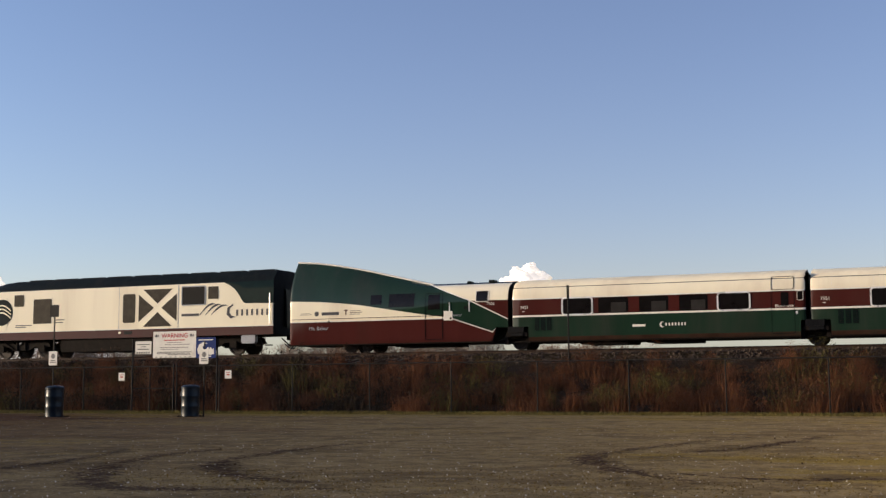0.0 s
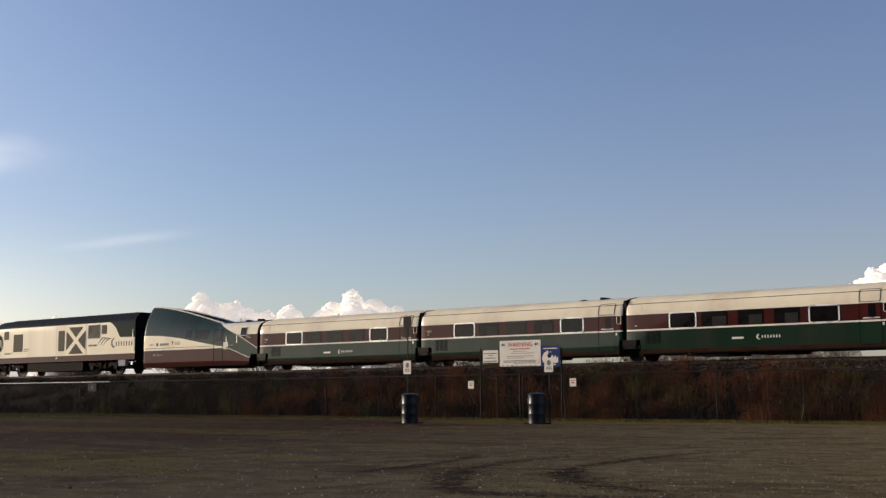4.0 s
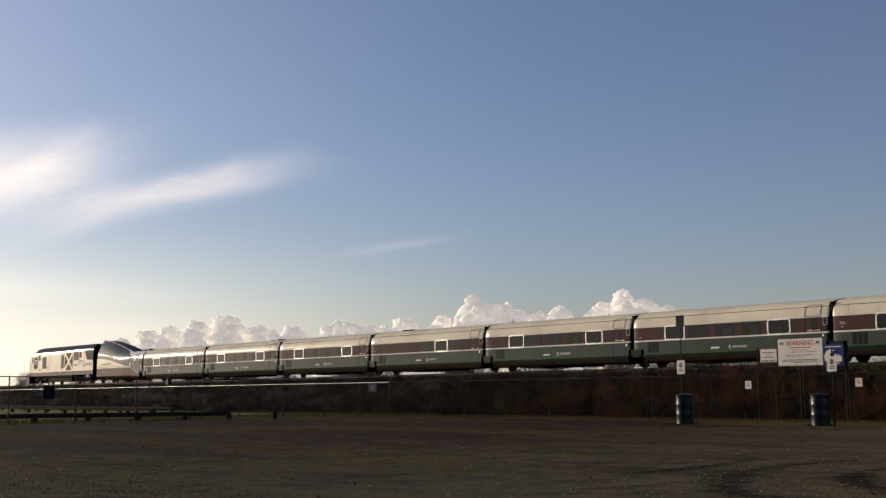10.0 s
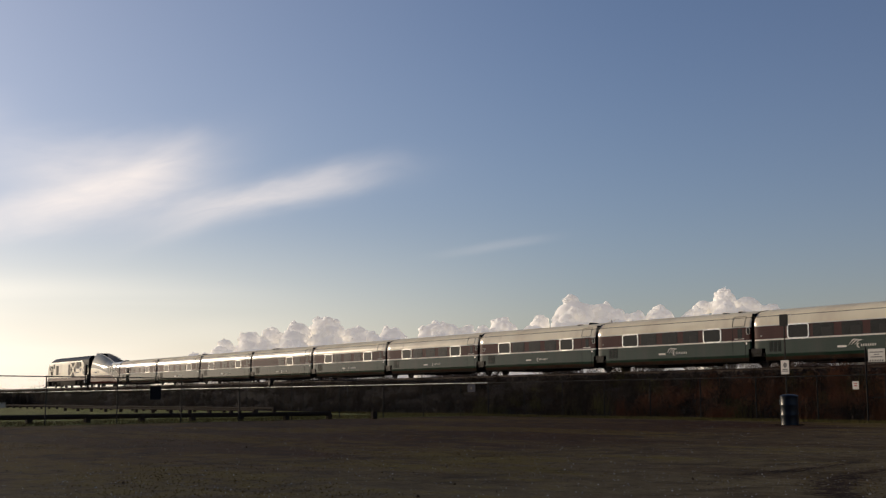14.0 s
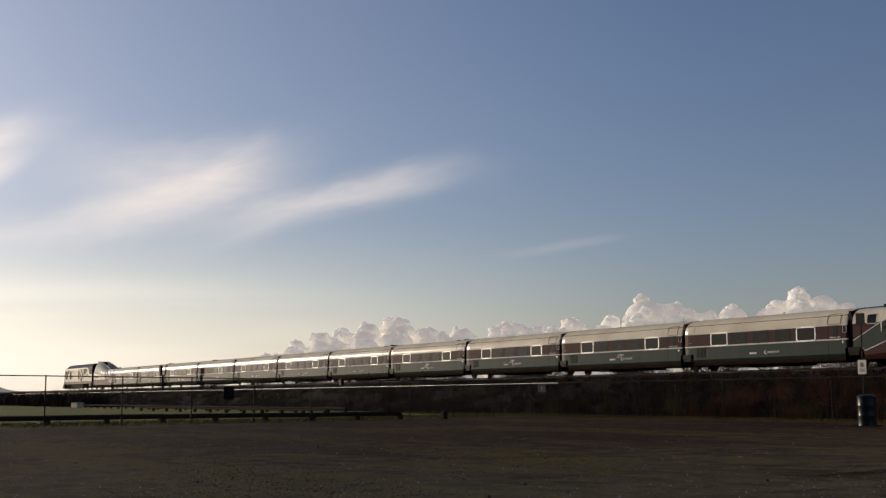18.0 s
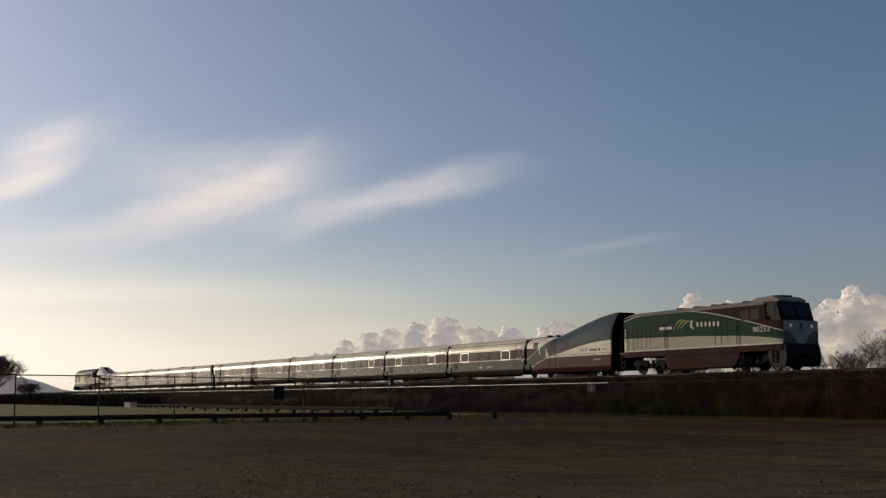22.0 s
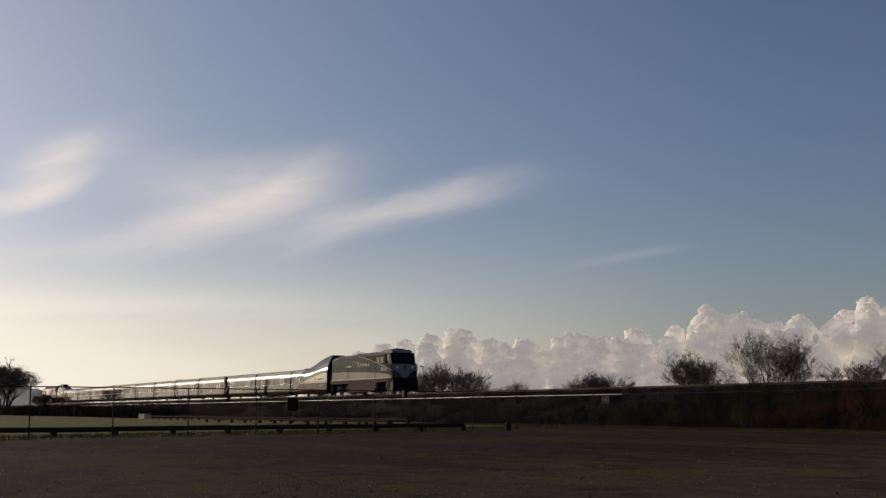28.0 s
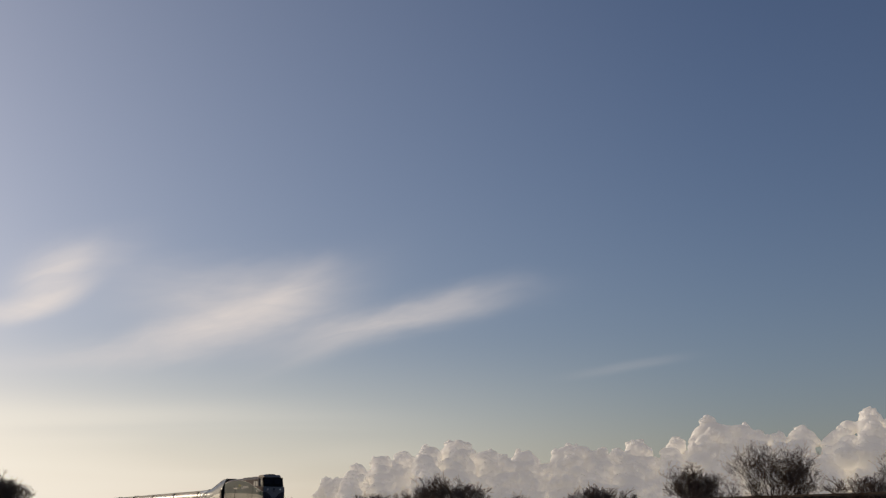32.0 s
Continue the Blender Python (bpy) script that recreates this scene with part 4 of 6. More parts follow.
def wheel_mesh(r, wide=0.13):
    """A railway wheel with flange, rim, dished web and hub, its axle along y."""
    prof = [(0.06, -0.5), (0.16, -0.5), (0.16, -0.15), (r * 0.80, -0.12), (r * 0.86, -0.5), (r, -0.5), (r * 1.005, 0.3), (r * 1.06, 0.38), (r * 1.06, 0.5), (r * 0.86, 0.5), (r * 0.8, 0.1), (0.06, 0.1)]
    g, n = Shape(), 24
    v = [(a * math.cos(2 * math.pi * i / n), w * wide, a * math.sin(2 * math.pi * i / n)) for a, w in prof for i in range(n)]
    k = len(prof)
    g.add(v, [(p * n + i, p * n + (i + 1) % n, ((p + 1) % k) * n + (i + 1) % n, ((p + 1) % k) * n + i) for p in range(k) for i in range(n)])
    return g.mesh("wheel", STEEL, 35)


WHEELS = []


def wheelset(parent, x, r, mesh, axle):
    """Two wheels on an axle, turning together: one part with the wheels under it."""
    ws = part("wheelset", axle, None, parent, at=(x, 0, r))
    for y, flip in ((-0.80, 0), (0.80, 180)):
        part("wheel", mesh, None, ws, at=pose(0, y, 0, 0, 0, flip))
    WHEELS.append((ws, x, r))
    return ws


def axle_mesh():
    g = Shape().tube((0, -0.98, 0), (0, 0.98, 0), 0.075, n=10)
    for y in (-0.98, 0.98):
        for i in range(4):
            a = i * math.pi / 2
            g.box(0.04 * math.cos(a) - 0.012, 0.04 * math.cos(a) + 0.012, y - 0.012, y + 0.012, 0.04 * math.sin(a) - 0.012, 0.04 * math.sin(a) + 0.012)
    return g.mesh("axle", STEEL, 40)


WHEEL_TALGO, WHEEL_LOCO, AXLE = wheel_mesh(0.39), wheel_mesh(0.50), axle_mesh()


def talgo_half(z, top, crest_half=0.78):
    if z < 0.5:
        return 1.475 - 0.04 * ((0.5 - z) / 0.15) ** 2
    if z < 2.2:
        return 1.475
    q = min(1.0, (z - 2.2) / (top - 2.2))
    return crest_half + (1.475 - crest_half) * (1 - q ** 2.6) ** 0.62


def const(v):
    return lambda x: v


def talgo_running_gear(parent, x, with_box=True):
    """The single axle between two cars: guide frame, dampers, boxes."""
    wheelset(parent, x, 0.39, WHEEL_TALGO, AXLE)
    g = Shape().box(x - 0.55, x + 0.55, -1.18, -1.02, 0.52, 0.66).box(x - 0.62, x - 0.46, -1.25, -0.95, 0.25, 0.70).box(x + 0.40, x + 0.58, -1.22, -0.98, 0.30, 0.95)
    g.box(x - 0.55, x + 0.55, 1.02, 1.18, 0.52, 0.66).tube((x - 0.75, -1.12, 0.33), (x + 0.9, -1.12, 0.40), 0.035, n=6).tube((x - 0.4, -1.2, 0.6), (x - 0.95, -1.2, 0.38), 0.05, n=6)
    g.box(x - 0.60, x + 0.60, -0.66, 0.66, 0.30, 1.06).box(x - 0.5, x + 0.5, -1.40, -1.30, 0.60, 0.80)
    part("axle_guide", g, UNDER, parent)
    if with_box:
        part("coupling_box", Shape().box(x - 0.42, x + 0.35, -1.46, -1.12, 0.78, 1.06, c=0.03).box(x - 0.30, x + 0.30, -1.44, -1.16, 0.62, 0.76), BLACK, parent)


def coach(windows, number, door=True, swoosh=False, vents=True, roof_boxes=(), label="", seats=""):
    """An articulated low coach, its left end at x = 0; windows: (left, right, 'framed' | 'plain' | 'pale')."""
    ob = thing("passenger_coach", label, "train coach", group="coaches of the train")
    xs = [0.10, 0.16, 0.6, 0.85, 0.87] + [1 + i for i in range(12)] + [12.55, 12.79, 12.81, 12.96, 13.02]
    foot = lambda x: 1.04 if x < 0.86 or x > 12.80 else 0.33
    bands = [(6, foot, const(0.39), 1), (8, None, const(0.56), 1), (1, None, const(1.47), 4), (3, None, const(1.55), 1), (2, None, const(2.27), 3), (3, None, const(2.32), 1), (0, None, const(2.80), 4), (4, None, const(2.83), 1), (7, None, const(3.13), 5)]
    inset = lambda x: 0.03 if x < 0.13 or x > 12.99 else 0.0
    banded("body", ob, xs, bands, lambda x, z: talgo_half(z, 3.13) - inset(x), None, const(3.27), [CREAM, GREEN, MAROON, WHITE, CHARCOAL, BLACK, UNDER, ROOFCREAM, SKIRT], 7, 6, 5)
    part("gangway", Shape().box(12.98, 13.22, -1.36, 1.36, 0.75, 3.02, c=0.18), BLACK, ob, "black rubber gangway bellows")
    for a, b, kind in windows:
        glass = PALEGLASS if kind == "pale" else GLASS
        pane = plate("window", ob, a, b, 1.56, 2.25, glass, y=-1.476, t=0.006, r=0.09)
        if kind == "framed":
            frame_ring("window_frame", pane, a, b, 1.56, 2.25, 0.07, SILVER_TRIM, y=-1.478)
        else:
            part("blind", Shape().box(a + (b - a) * 0.42, b - 0.1, -1.488, -1.483, 1.58, 2.02), PALEGLASS, pane, "pale seat back behind the glass")
    if door:
        frame_ring("door_seal", ob, 11.64, 12.56, 0.50, 2.26, 0.018, CHARCOAL, y=-1.474, t=0.008, r=0.06)
        seam("door_hood_seal", ob, 11.64, 12.56, 2.34, 2.90, CHARCOAL, r=0.016)
        plate("door_window", ob, 12.02, 12.34, 1.62, 2.22, GLASS, y=-1.476, t=0.006, r=0.06)
        if seats:
            letters("class_lettering", seats, 0.12, 11.78, -1.480, 1.60, WHITE, ob, 0.74)
        else:
            plate("class_lettering", ob, 11.78, 12.50, 1.61, 1.66, WHITE, y=-1.476, t=0.006, r=0.01)
        plate("door_handle", ob, 12.62, 12.70, 1.30, 1.42, SILVER_TRIM, y=-1.476, t=0.02, r=0.02)
    plate("side_window", ob, 12.70, 12.92, 1.88, 2.25, GLASS, y=-1.476, t=0.006, r=0.05)
    frame_ring("side_window_frame", ob, 12.70, 12.92, 1.88, 2.25, 0.02, WHITE, y=-1.476, t=0.01, r=0.05)
    if vents:
        for i in range(3):
            v = plate("vent", ob, 1.16 + 0.29 * i, 1.38 + 0.29 * i, 0.84, 1.44, DARKGREEN, y=-1.474, t=0.010, r=0.01)
            for j in range(6):
                part("slat", Shape().box(1.17 + 0.29 * i, 1.37 + 0.29 * i, -1.492, -1.485, 0.87 + 0.095 * j, 0.91 + 0.095 * j), BLACK, v)
    if number:
        letters("car_number", number, 0.14, 0.48, -1.480, 1.84, WHITE, ob, 0.34)
    plate("number_rule", ob, 0.55, 0.68, 1.72, 1.745, WHITE, y=-1.476, t=0.005, r=0.005)
    # lettering as plain bars: a short word and a long one with a tall first stroke
    plate("small_wordmark", ob, 5.66, 6.24, 0.92, 1.02, WHITE, y=-1.476, t=0.006, r=0.03)
    long = part("wordmark", Shape().prism([(6.92, 1.10), (6.86, 1.02), (6.88, 0.92), (6.98, 0.86), (7.08, 0.88), (6.97, 0.91), (6.93, 1.0), (7.0, 1.10), (7.1, 1.12)], -1.484, -1.47), WHITE, ob)
    for i in range(7):
        part("stroke", Shape().box(7.12 + 0.138 * i, 7.18 + 0.138 * i, -1.484, -1.476, 0.93, 1.06), WHITE, long)
    if swoosh:
        sweep(ob, 6.35, 1.02, 0.62, WHITE, -1.478)
    part("equipment_box", Shape().box(3.2, 5.4, -1.25, 1.25, 0.20, 0.36, c=0.05).box(6.2, 8.4, -1.2, 1.2, 0.22, 0.35, c=0.05), UNDER, ob)
    seam("roof_hatch", ob, 0.95, 2.6, 2.38, 2.84, WHITE, r=0.007)
    for x, w, hgt in roof_boxes:
        part("roof_vent", Shape().box(x, x + w, -0.35, 0.35, 3.2, 3.2 + hgt, c=0.03), CHARCOAL, ob)
    talgo_running_gear(ob, 13.40)
    part("pipe", Shape().tube((12.0, -1.1, 0.42), (13.1, -1.1, 0.40), 0.03, n=6).tube((12.3, -1.15, 0.30), (13.0, -1.15, 0.33), 0.02, n=6), UNDER, ob)
    return ob


def sweep(parent, x, z, size, mat, y):
    """Three rising curved strokes, like mountain ridges."""
    for k in range(3):
        pts = []
        for i in range(9):
            u = i / 8
            pts.append((x + size * (0.30 * k + 0.85 * u), z + size * (0.62 * math.sin(math.pi * (0.06 + 0.58 * u)) - 0.12) * (1 - 0.08 * k)))
        low = [(px + 0.02 * size, pz - size * (0.015 + 0.075 * math.sin(math.pi * i / 8))) for i, (px, pz) in enumerate(pts)]
        g = Shape()
        n = len(pts)
        v = [(px, y - 0.006, pz) for px, pz in pts] + [(px, y - 0.006, pz) for px, pz in low] + [(px, y + 0.01, pz) for px, pz in pts] + [(px, y + 0.01, pz) for px, pz in low]
        f = []
        for i in range(n - 1):
            f += [(i, i + 1, n + i + 1, n + i), (2 * n + i, 3 * n + i, 3 * n + i + 1, 2 * n + i + 1), (i, 2 * n + i, 2 * n + i + 1, i + 1), (n + i, n + i + 1, 3 * n + i + 1, 3 * n + i)]
        part("swoosh", g.add(v, f), mat, parent)


def power_car(sgn, label, lettering):
    """The finned end car: low at the coaches (x = 0), rising to the locomotive at x = sgn * 11.5."""
    ob = thing("finned_power_car", label, "train car", group="finned end cars of the train")
    X = lambda u: sgn * u

    def top(u):
        return float(np.interp(u, [0, 3.9, 4.27, 5.2, 6.4, 7.4, 8.35, 9.4, 10.4, 11.5], [3.13, 3.13, 3.20, 3.42, 3.70, 3.94, 4.14, 4.33, 4.47, 4.56]))

    def arc(u):
        return float(np.interp(u, [0, 3.1, 4.27, 5.4, 6.56, 7.6, 8.76, 10, 11.5], [1.55, 1.57, 1.72, 1.90, 2.09, 2.26, 2.40, 2.50, 2.56]))

    low = lambda u: 1.50 if u > 2.95 else 0.57 + (u - 0.14) * (1.50 - 0.57) / 2.81
    diag = lambda u: top(u) if u > 4.25 else (2.32 + (u - 2.06) * (3.15 - 2.32) / 2.15 if u > 2.06 else 1.35 + (u - 0.05) * 0.97 / 2.01)
    us = sorted(set([0.12 + 0.19 * i for i in range(60)] + [2.06, 2.95, 3.1, 4.25, 11.42, 11.5]))
    us = [u for u in us if u <= 11.5]
    U = lambda x: x * sgn
    clamp = lambda x, z: min(z, top(U(x)))
    bands = [(6, lambda x: 1.04 if U(x) < 0.7 else 0.36, const(0.42), 1), (2, None, lambda x: low(U(x)), 4), (3, None, lambda x: low(U(x)) + 0.045, 1),
             (0, None, lambda x: arc(U(x)) if U(x) > 2.95 else 0, 4), (1, None, lambda x: clamp(x, diag(U(x))), 8), (3, None, lambda x: clamp(x, diag(U(x)) + 0.05), 1),
             (2, None, lambda x: 2.30 if U(x) < 2.06 else 0, 2), (0, None, lambda x: top(U(x)), 5)]
    xs = sorted(X(u) for u in us)

    def half(x, z):
        u = U(x)
        rise = min(1.0, max(0.0, (u - 3.6) / 2.4))
        fin = 1.475 - 0.80 * (min(1.0, max(0.0, z - 2.0) / (top(u) - 2.0)) ** 2.5 if z > 2.0 else 0.0)
        return talgo_half(z, top(u)) * (1 - rise) + min(fin, talgo_half(min(z, 2.0), 3.13)) * rise - (0.03 if u > 11.45 else 0)

    ridge = lambda x: 3.27 if U(x) < 4 else 3.27 + 0.03 * (U(x) - 4)
    banded("body", ob, xs, bands, half, None, ridge, [CREAM, GREEN, MAROON, WHITE, CHARCOAL, BLACK, UNDER], 4, 6, 5)
    # bright edge along the fin
    for side in (-1, 1):
        g = Shape()
        prev = None
        for u in [4.1 + 0.37 * i for i in range(21)]:
            p = Vector((X(u), side * (half(X(u), top(u)) + 0.01), top(u) + 0.01))
            if prev is not None:
                g.tube(prev, p, 0.048, n=6)
            prev = p
        part("fin_edge", g, WHITE, ob, smooth=50)
    for a, b, z0, z1 in ((6.53, 7.11, 2.27, 2.74), (4.81, 6.15, 2.12, 2.76)):
        skin_panel("window", ob, X(a), X(b), z0, z1, half, GLASS)
    skin_seam("door_seal", ob, X(3.37), X(4.24), 0.55, 2.72, half, CHARCOAL)
    skin_panel("door_window", ob, X(3.5), X(4.1), 1.95, 2.66, half, GLASS)
    skin_panel("side_window", ob, X(1.11), X(1.67), 2.27, 2.74, half, GLASS)
    skin_seam("side_window_frame", ob, X(1.08), X(1.70), 2.25, 2.76, half, WHITE, r=0.022)
    plate("white_hatch", ob, X(2.86), X(3.30), 1.42, 1.86, WHITE, y=-1.476, t=0.012, r=0.02)
    plate("grab_rail", ob, X(2.98), X(3.02), 1.86, 2.25, SILVER_TRIM, y=-1.476, t=0.04, r=0.01)
    plate("grab_rail", ob, X(2.0), X(2.04), 1.80, 2.30, SILVER_TRIM, y=-1.476, t=0.03, r=0.01)
    plate("lamp_housing", ob, X(2.12), X(2.28), 1.92, 2.06, BLACK, y=-1.476, t=0.03, r=0.02)
    plate("louvre", ob, X(10.68), X(11.09), 0.55, 0.98, BLACK, y=-1.44, t=0.012, r=0.01)
    plate("wheel_arch", ob, X(7.9), X(8.95), 0.36, 0.74, BLACK, y=-1.40, t=0.02, r=0.05)
    plate("belt_rail", ob, X(3.2), X(11.4), 1.64, 1.665, MAROON, y=-1.476, t=0.01, r=0.005)
    for u in (2.9, 9.3):
        plate("marker_lamp", ob, X(u), X(u + 0.1), 1.46, 1.56, LOUVRE, y=-1.476, t=0.02, r=0.02)
    # agency lettering as bars
    a, b = sorted((X(9.75), X(8.80)))
    plate("agency_wordmark", ob, a, b, 1.83, 1.98, SIGNINK, y=-1.476, t=0.006, r=0.03)
    cx = X(10.02)
    part("agency_roundel", Shape().prism([(cx + 0.12 * math.cos(i * math.pi / 8), 1.91 + 0.12 * math.sin(i * math.pi / 8)) for i in range(16)], -1.482, -1.47), SIGNINK, ob)
    a, b = sorted((X(8.52), X(8.32)))
    plate("agency_letter", ob, a, b, 2.03, 2.08, MAROON, y=-1.476, t=0.006, r=0.01)
    plate("agency_letter", ob, (a + b) / 2 - 0.03, (a + b) / 2 + 0.03, 1.83, 2.03, MAROON, y=-1.476, t=0.006, r=0.01)
    for i in range(3):
        a, b = sorted((X(8.2), X(7.65 - 0.1 * (i % 2))))
        plate("agency_line", ob, a, b, 1.84 + 0.08 * i, 1.865 + 0.08 * i, MAROON, y=-1.476, t=0.006, r=0.005)
    for i in range(2):
        a, b = sorted((X(10.95), X(10.3)))
        plate("flourish", ob, a + 0.08 * i, b - 0.1 * i, 1.87 + 0.06 * i, 1.888 + 0.06 * i, MAROON, y=-1.476, t=0.006, r=0.004)
    if lettering:
        letters("car_name", lettering, 0.17, min(X(10.45), X(9.35)), -1.480, 1.12, GREYPAINT, ob, 1.05)
    else:
        a, b = sorted((X(10.2), X(9.3)))
        plate("name_line", ob, a, b, 1.14, 1.25, GREYPAINT, y=-1.476, t=0.006, r=0.03)
    if sgn < 0:
        letters("car_number", "7502", 0.13, -1.15, -1.478, 2.08, WHITE, ob, 0.36)
        letters("car_class", "Power", 0.13, -2.92, -1.480, 1.60, GREYPAINT, ob, 0.52)
        talgo_running_gear(ob, 0.27)
    for u in (8.45, 7.62):
        wheelset(ob, X(u), 0.39, WHEEL_TALGO, AXLE)
    part("bogie_frame", Shape().box(X(8.05) - 0.95, X(8.05) + 0.95, -1.16, -0.98, 0.40, 0.62).box(X(8.05) - 0.95, X(8.05) + 0.95, 0.98, 1.16, 0.40, 0.62).box(X(8.05) - 0.2, X(8.05) + 0.2, -1.2, 1.2, 0.45, 0.7), UNDER, ob)
    part("underfloor_pipes", Shape().tube((X(7.2), -1.1, 0.32), (X(2.0), -1.1, 0.34), 0.035, n=6).box(min(X(3), X(6)), max(X(3), X(6)), -1.1, 1.1, 0.24, 0.38, c=0.05), UNDER, ob)
    for i in range(2):
        part("jumper_cable", Shape().tube((X(11.45), -0.9 + 0.25 * i, 0.55), (X(11.75), -0.9 + 0.25 * i, 0.25), 0.03, n=6).tube((X(11.75), -0.9 + 0.25 * i, 0.25), (X(12.1), -0.9 + 0.25 * i, 0.5), 0.03, n=6), BLACK, ob)
    for u, w, z in ((1.2, 0.3, 3.36), (2.4, 0.2, 3.34)):
        part("roof_vent", Shape().box(min(X(u), X(u + w)), max(X(u), X(u + w)), -0.2, 0.2, 3.2, z, c=0.03), CHARCOAL, ob)
    return ob


def truck(parent, x, r=0.50, base=2.6):
    """A two-axle locomotive truck: side frames, springs, journal boxes, brake rigging."""
    for dx in (-base / 2, base / 2):
        wheelset(parent, x + dx, r, WHEEL_LOCO, AXLE)
    for y in (-1.12, 1.12):
        g = Shape()
        ring = [(x - 1.95, 0.62), (x - 1.75, 0.95), (x - 0.7, 0.98), (x - 0.4, 0.72), (x + 0.4, 0.72), (x + 0.7, 0.98), (x + 1.75, 0.95), (x + 1.95, 0.62), (x + 1.6, 0.58), (x + 0.9, 0.62), (x + 0.5, 0.42), (x - 0.5, 0.42), (x - 0.9, 0.62), (x - 1.6, 0.58)]
        g.prism(ring, y - 0.07, y + 0.07)
        for dx in (-base / 2, base / 2):
            g.box(x + dx - 0.2, x + dx + 0.2, y - 0.13, y + 0.13, 0.34, 0.70, c=0.04)
        for dx in (-0.28, 0.28):
            g.tube((x + dx, y * 1.06, 0.45), (x + dx, y * 1.06, 0.95), 0.09, n=8)
        g.tube((x - 1.2, y * 1.1, 0.90), (x - 0.5, y * 1.1, 0.50), 0.04, n=6)
        part("truck_frame", g, UNDER, parent)


def locomotive():
    """The cream long-nosed diesel that leads; u runs forward from the joint behind the end car."""
    ob = thing("diesel_locomotive", "cream and maroon diesel locomotive with charcoal roof and round emblem", "locomotive")
    X = lambda u: -(u - 12.44)
    U = lambda x: 12.44 - x
    top = lambda u: float(np.interp(u, [12.4, 29.6, 30.4, 31.3, 32.2, 32.9, 33.1], [3.66, 3.66, 3.60, 3.40, 2.75, 2.15, 1.9]))
    crown = lambda u: float(np.interp(u, [12.4, 28.8, 29.8, 31.0, 32.0, 32.9, 33.1], [4.22, 4.22, 4.14, 3.78, 3.05, 2.25, 1.95]))
    sweepz = lambda u: float(np.interp(u, [12.4, 14.16, 14.4, 14.65, 15.0, 15.31], [2.53, 2.57, 2.95, 3.28, 3.52, 3.66])) if u < 15.31 else 9
    us = [12.44, 12.5] + [12.6 + 0.15 * i for i in range(19)] + [15.31] + [16 + i for i in range(13)] + [28.8, 29.2, 29.6, 30, 30.4, 30.8, 31.3, 31.8, 32.2, 32.6, 32.9, 33.1]
    xs = sorted(X(u) for u in set(us))
    nose = lambda u: float(np.interp(u, [12.4, 30.2, 31.4, 32.4, 33.1], [1.0, 1.0, 0.95, 0.84, 0.68]))

    def half(x, z):
        u = U(x)
        w = 1.50 if z <= top(u) else 1.50 - 0.42 * ((z - top(u)) / max(0.05, crown(u) - top(u))) ** 1.5
        return w * nose(u)

    bands = [(2, const(0.98), const(1.40), 2), (3, None, const(1.425), 1), (0, None, lambda x: min(sweepz(U(x)), top(U(x))), 5), (1, None, lambda x: top(U(x)), 3), (4, None, lambda x: crown(U(x)), 4)]
    banded("body", ob, xs, bands, half, None, lambda x: crown(U(x)) + 0.03, [CREAM, DARKGREEN, MAROON, WHITE, CHARCOAL, BLACK, UNDER], 4, 6, 5, smooth=30)
    Y = -1.503
    # panel with a lattice of diagonal braces before dark grilles
    panel = plate("brace_panel", ob, X(21.75), X(18.05), 1.48, 3.62, CREAM, y=Y, t=0.006, r=0.02)
    plate("grille", ob, X(21.5), X(20.72), 1.75, 3.26, LOUVRE, y=Y, t=0.014, r=0.1)
    x0, x1, z0, z1 = X(20.50), X(18.15), 1.52, 3.46
    cx, cz = (x0 + x1) / 2, (z0 + z1) / 2
    for pts in ([(x0 + 0.28, z1), (x1 - 0.28, z1), (cx, cz + 0.22)], [(x0 + 0.28, z0), (x1 - 0.28, z0), (cx, cz - 0.22)], [(x0, z0 + 0.26), (x0, z1 - 0.26), (cx - 0.24, cz)], [(x1, z0 + 0.26), (x1, z1 - 0.26), (cx + 0.24, cz)]):
        part("grille", Shape().prism(pts, Y - 0.016, Y + 0.01), LOUVRE, ob)
    for u in (21.75, 18.05):
        plate("panel_seam", ob, X(u) - 0.012, X(u) + 0.012, 1.43, 3.66, GREYPAINT, y=Y, t=0.008, r=0.004)
    for a, b, z0, z1 in ((17.81, 16.46, 2.60, 3.50),):
        w = plate("vent_window", ob, X(a), X(b), z0, z1, BLACK, y=Y, t=0.008, r=0.02)
        frame_ring("vent_frame", w, X(a), X(b), z0, z1, 0.05, GREYPAINT, y=Y, t=0.02, r=0.02)
    plate("vent_window", ob, X(16.25), X(15.65), 2.85, 3.48, LOUVRE, y=Y, t=0.012, r=0.02)
    plate("grille", ob, X(27.4), X(26.18), 1.85, 3.18, LOUVRE, y=Y, t=0.012, r=0.03)
    plate("side_window", ob, X(28.73), X(28.08), 2.82, 3.45, LOUVRE, y=Y, t=0.012, r=0.03)
    plate("cab_window", ob, X(30.9), X(29.95), 2.55, 3.25, GLASS, y=Y + 0.02, t=0.012, r=0.05)
    plate("cab_door", ob, X(29.75), X(29.2), 1.45, 3.30, CREAM, y=Y, t=0.010, r=0.03)
    # round emblem of curved strokes
    em = part("round_emblem", Shape().prism([(X(29.55) + 0.72 * math.cos(i * math.pi / 14), 2.52 + 0.72 * math.sin(i * math.pi / 14)) for i in range(28)], Y - 0.012, Y + 0.01), CHARCOAL, ob)
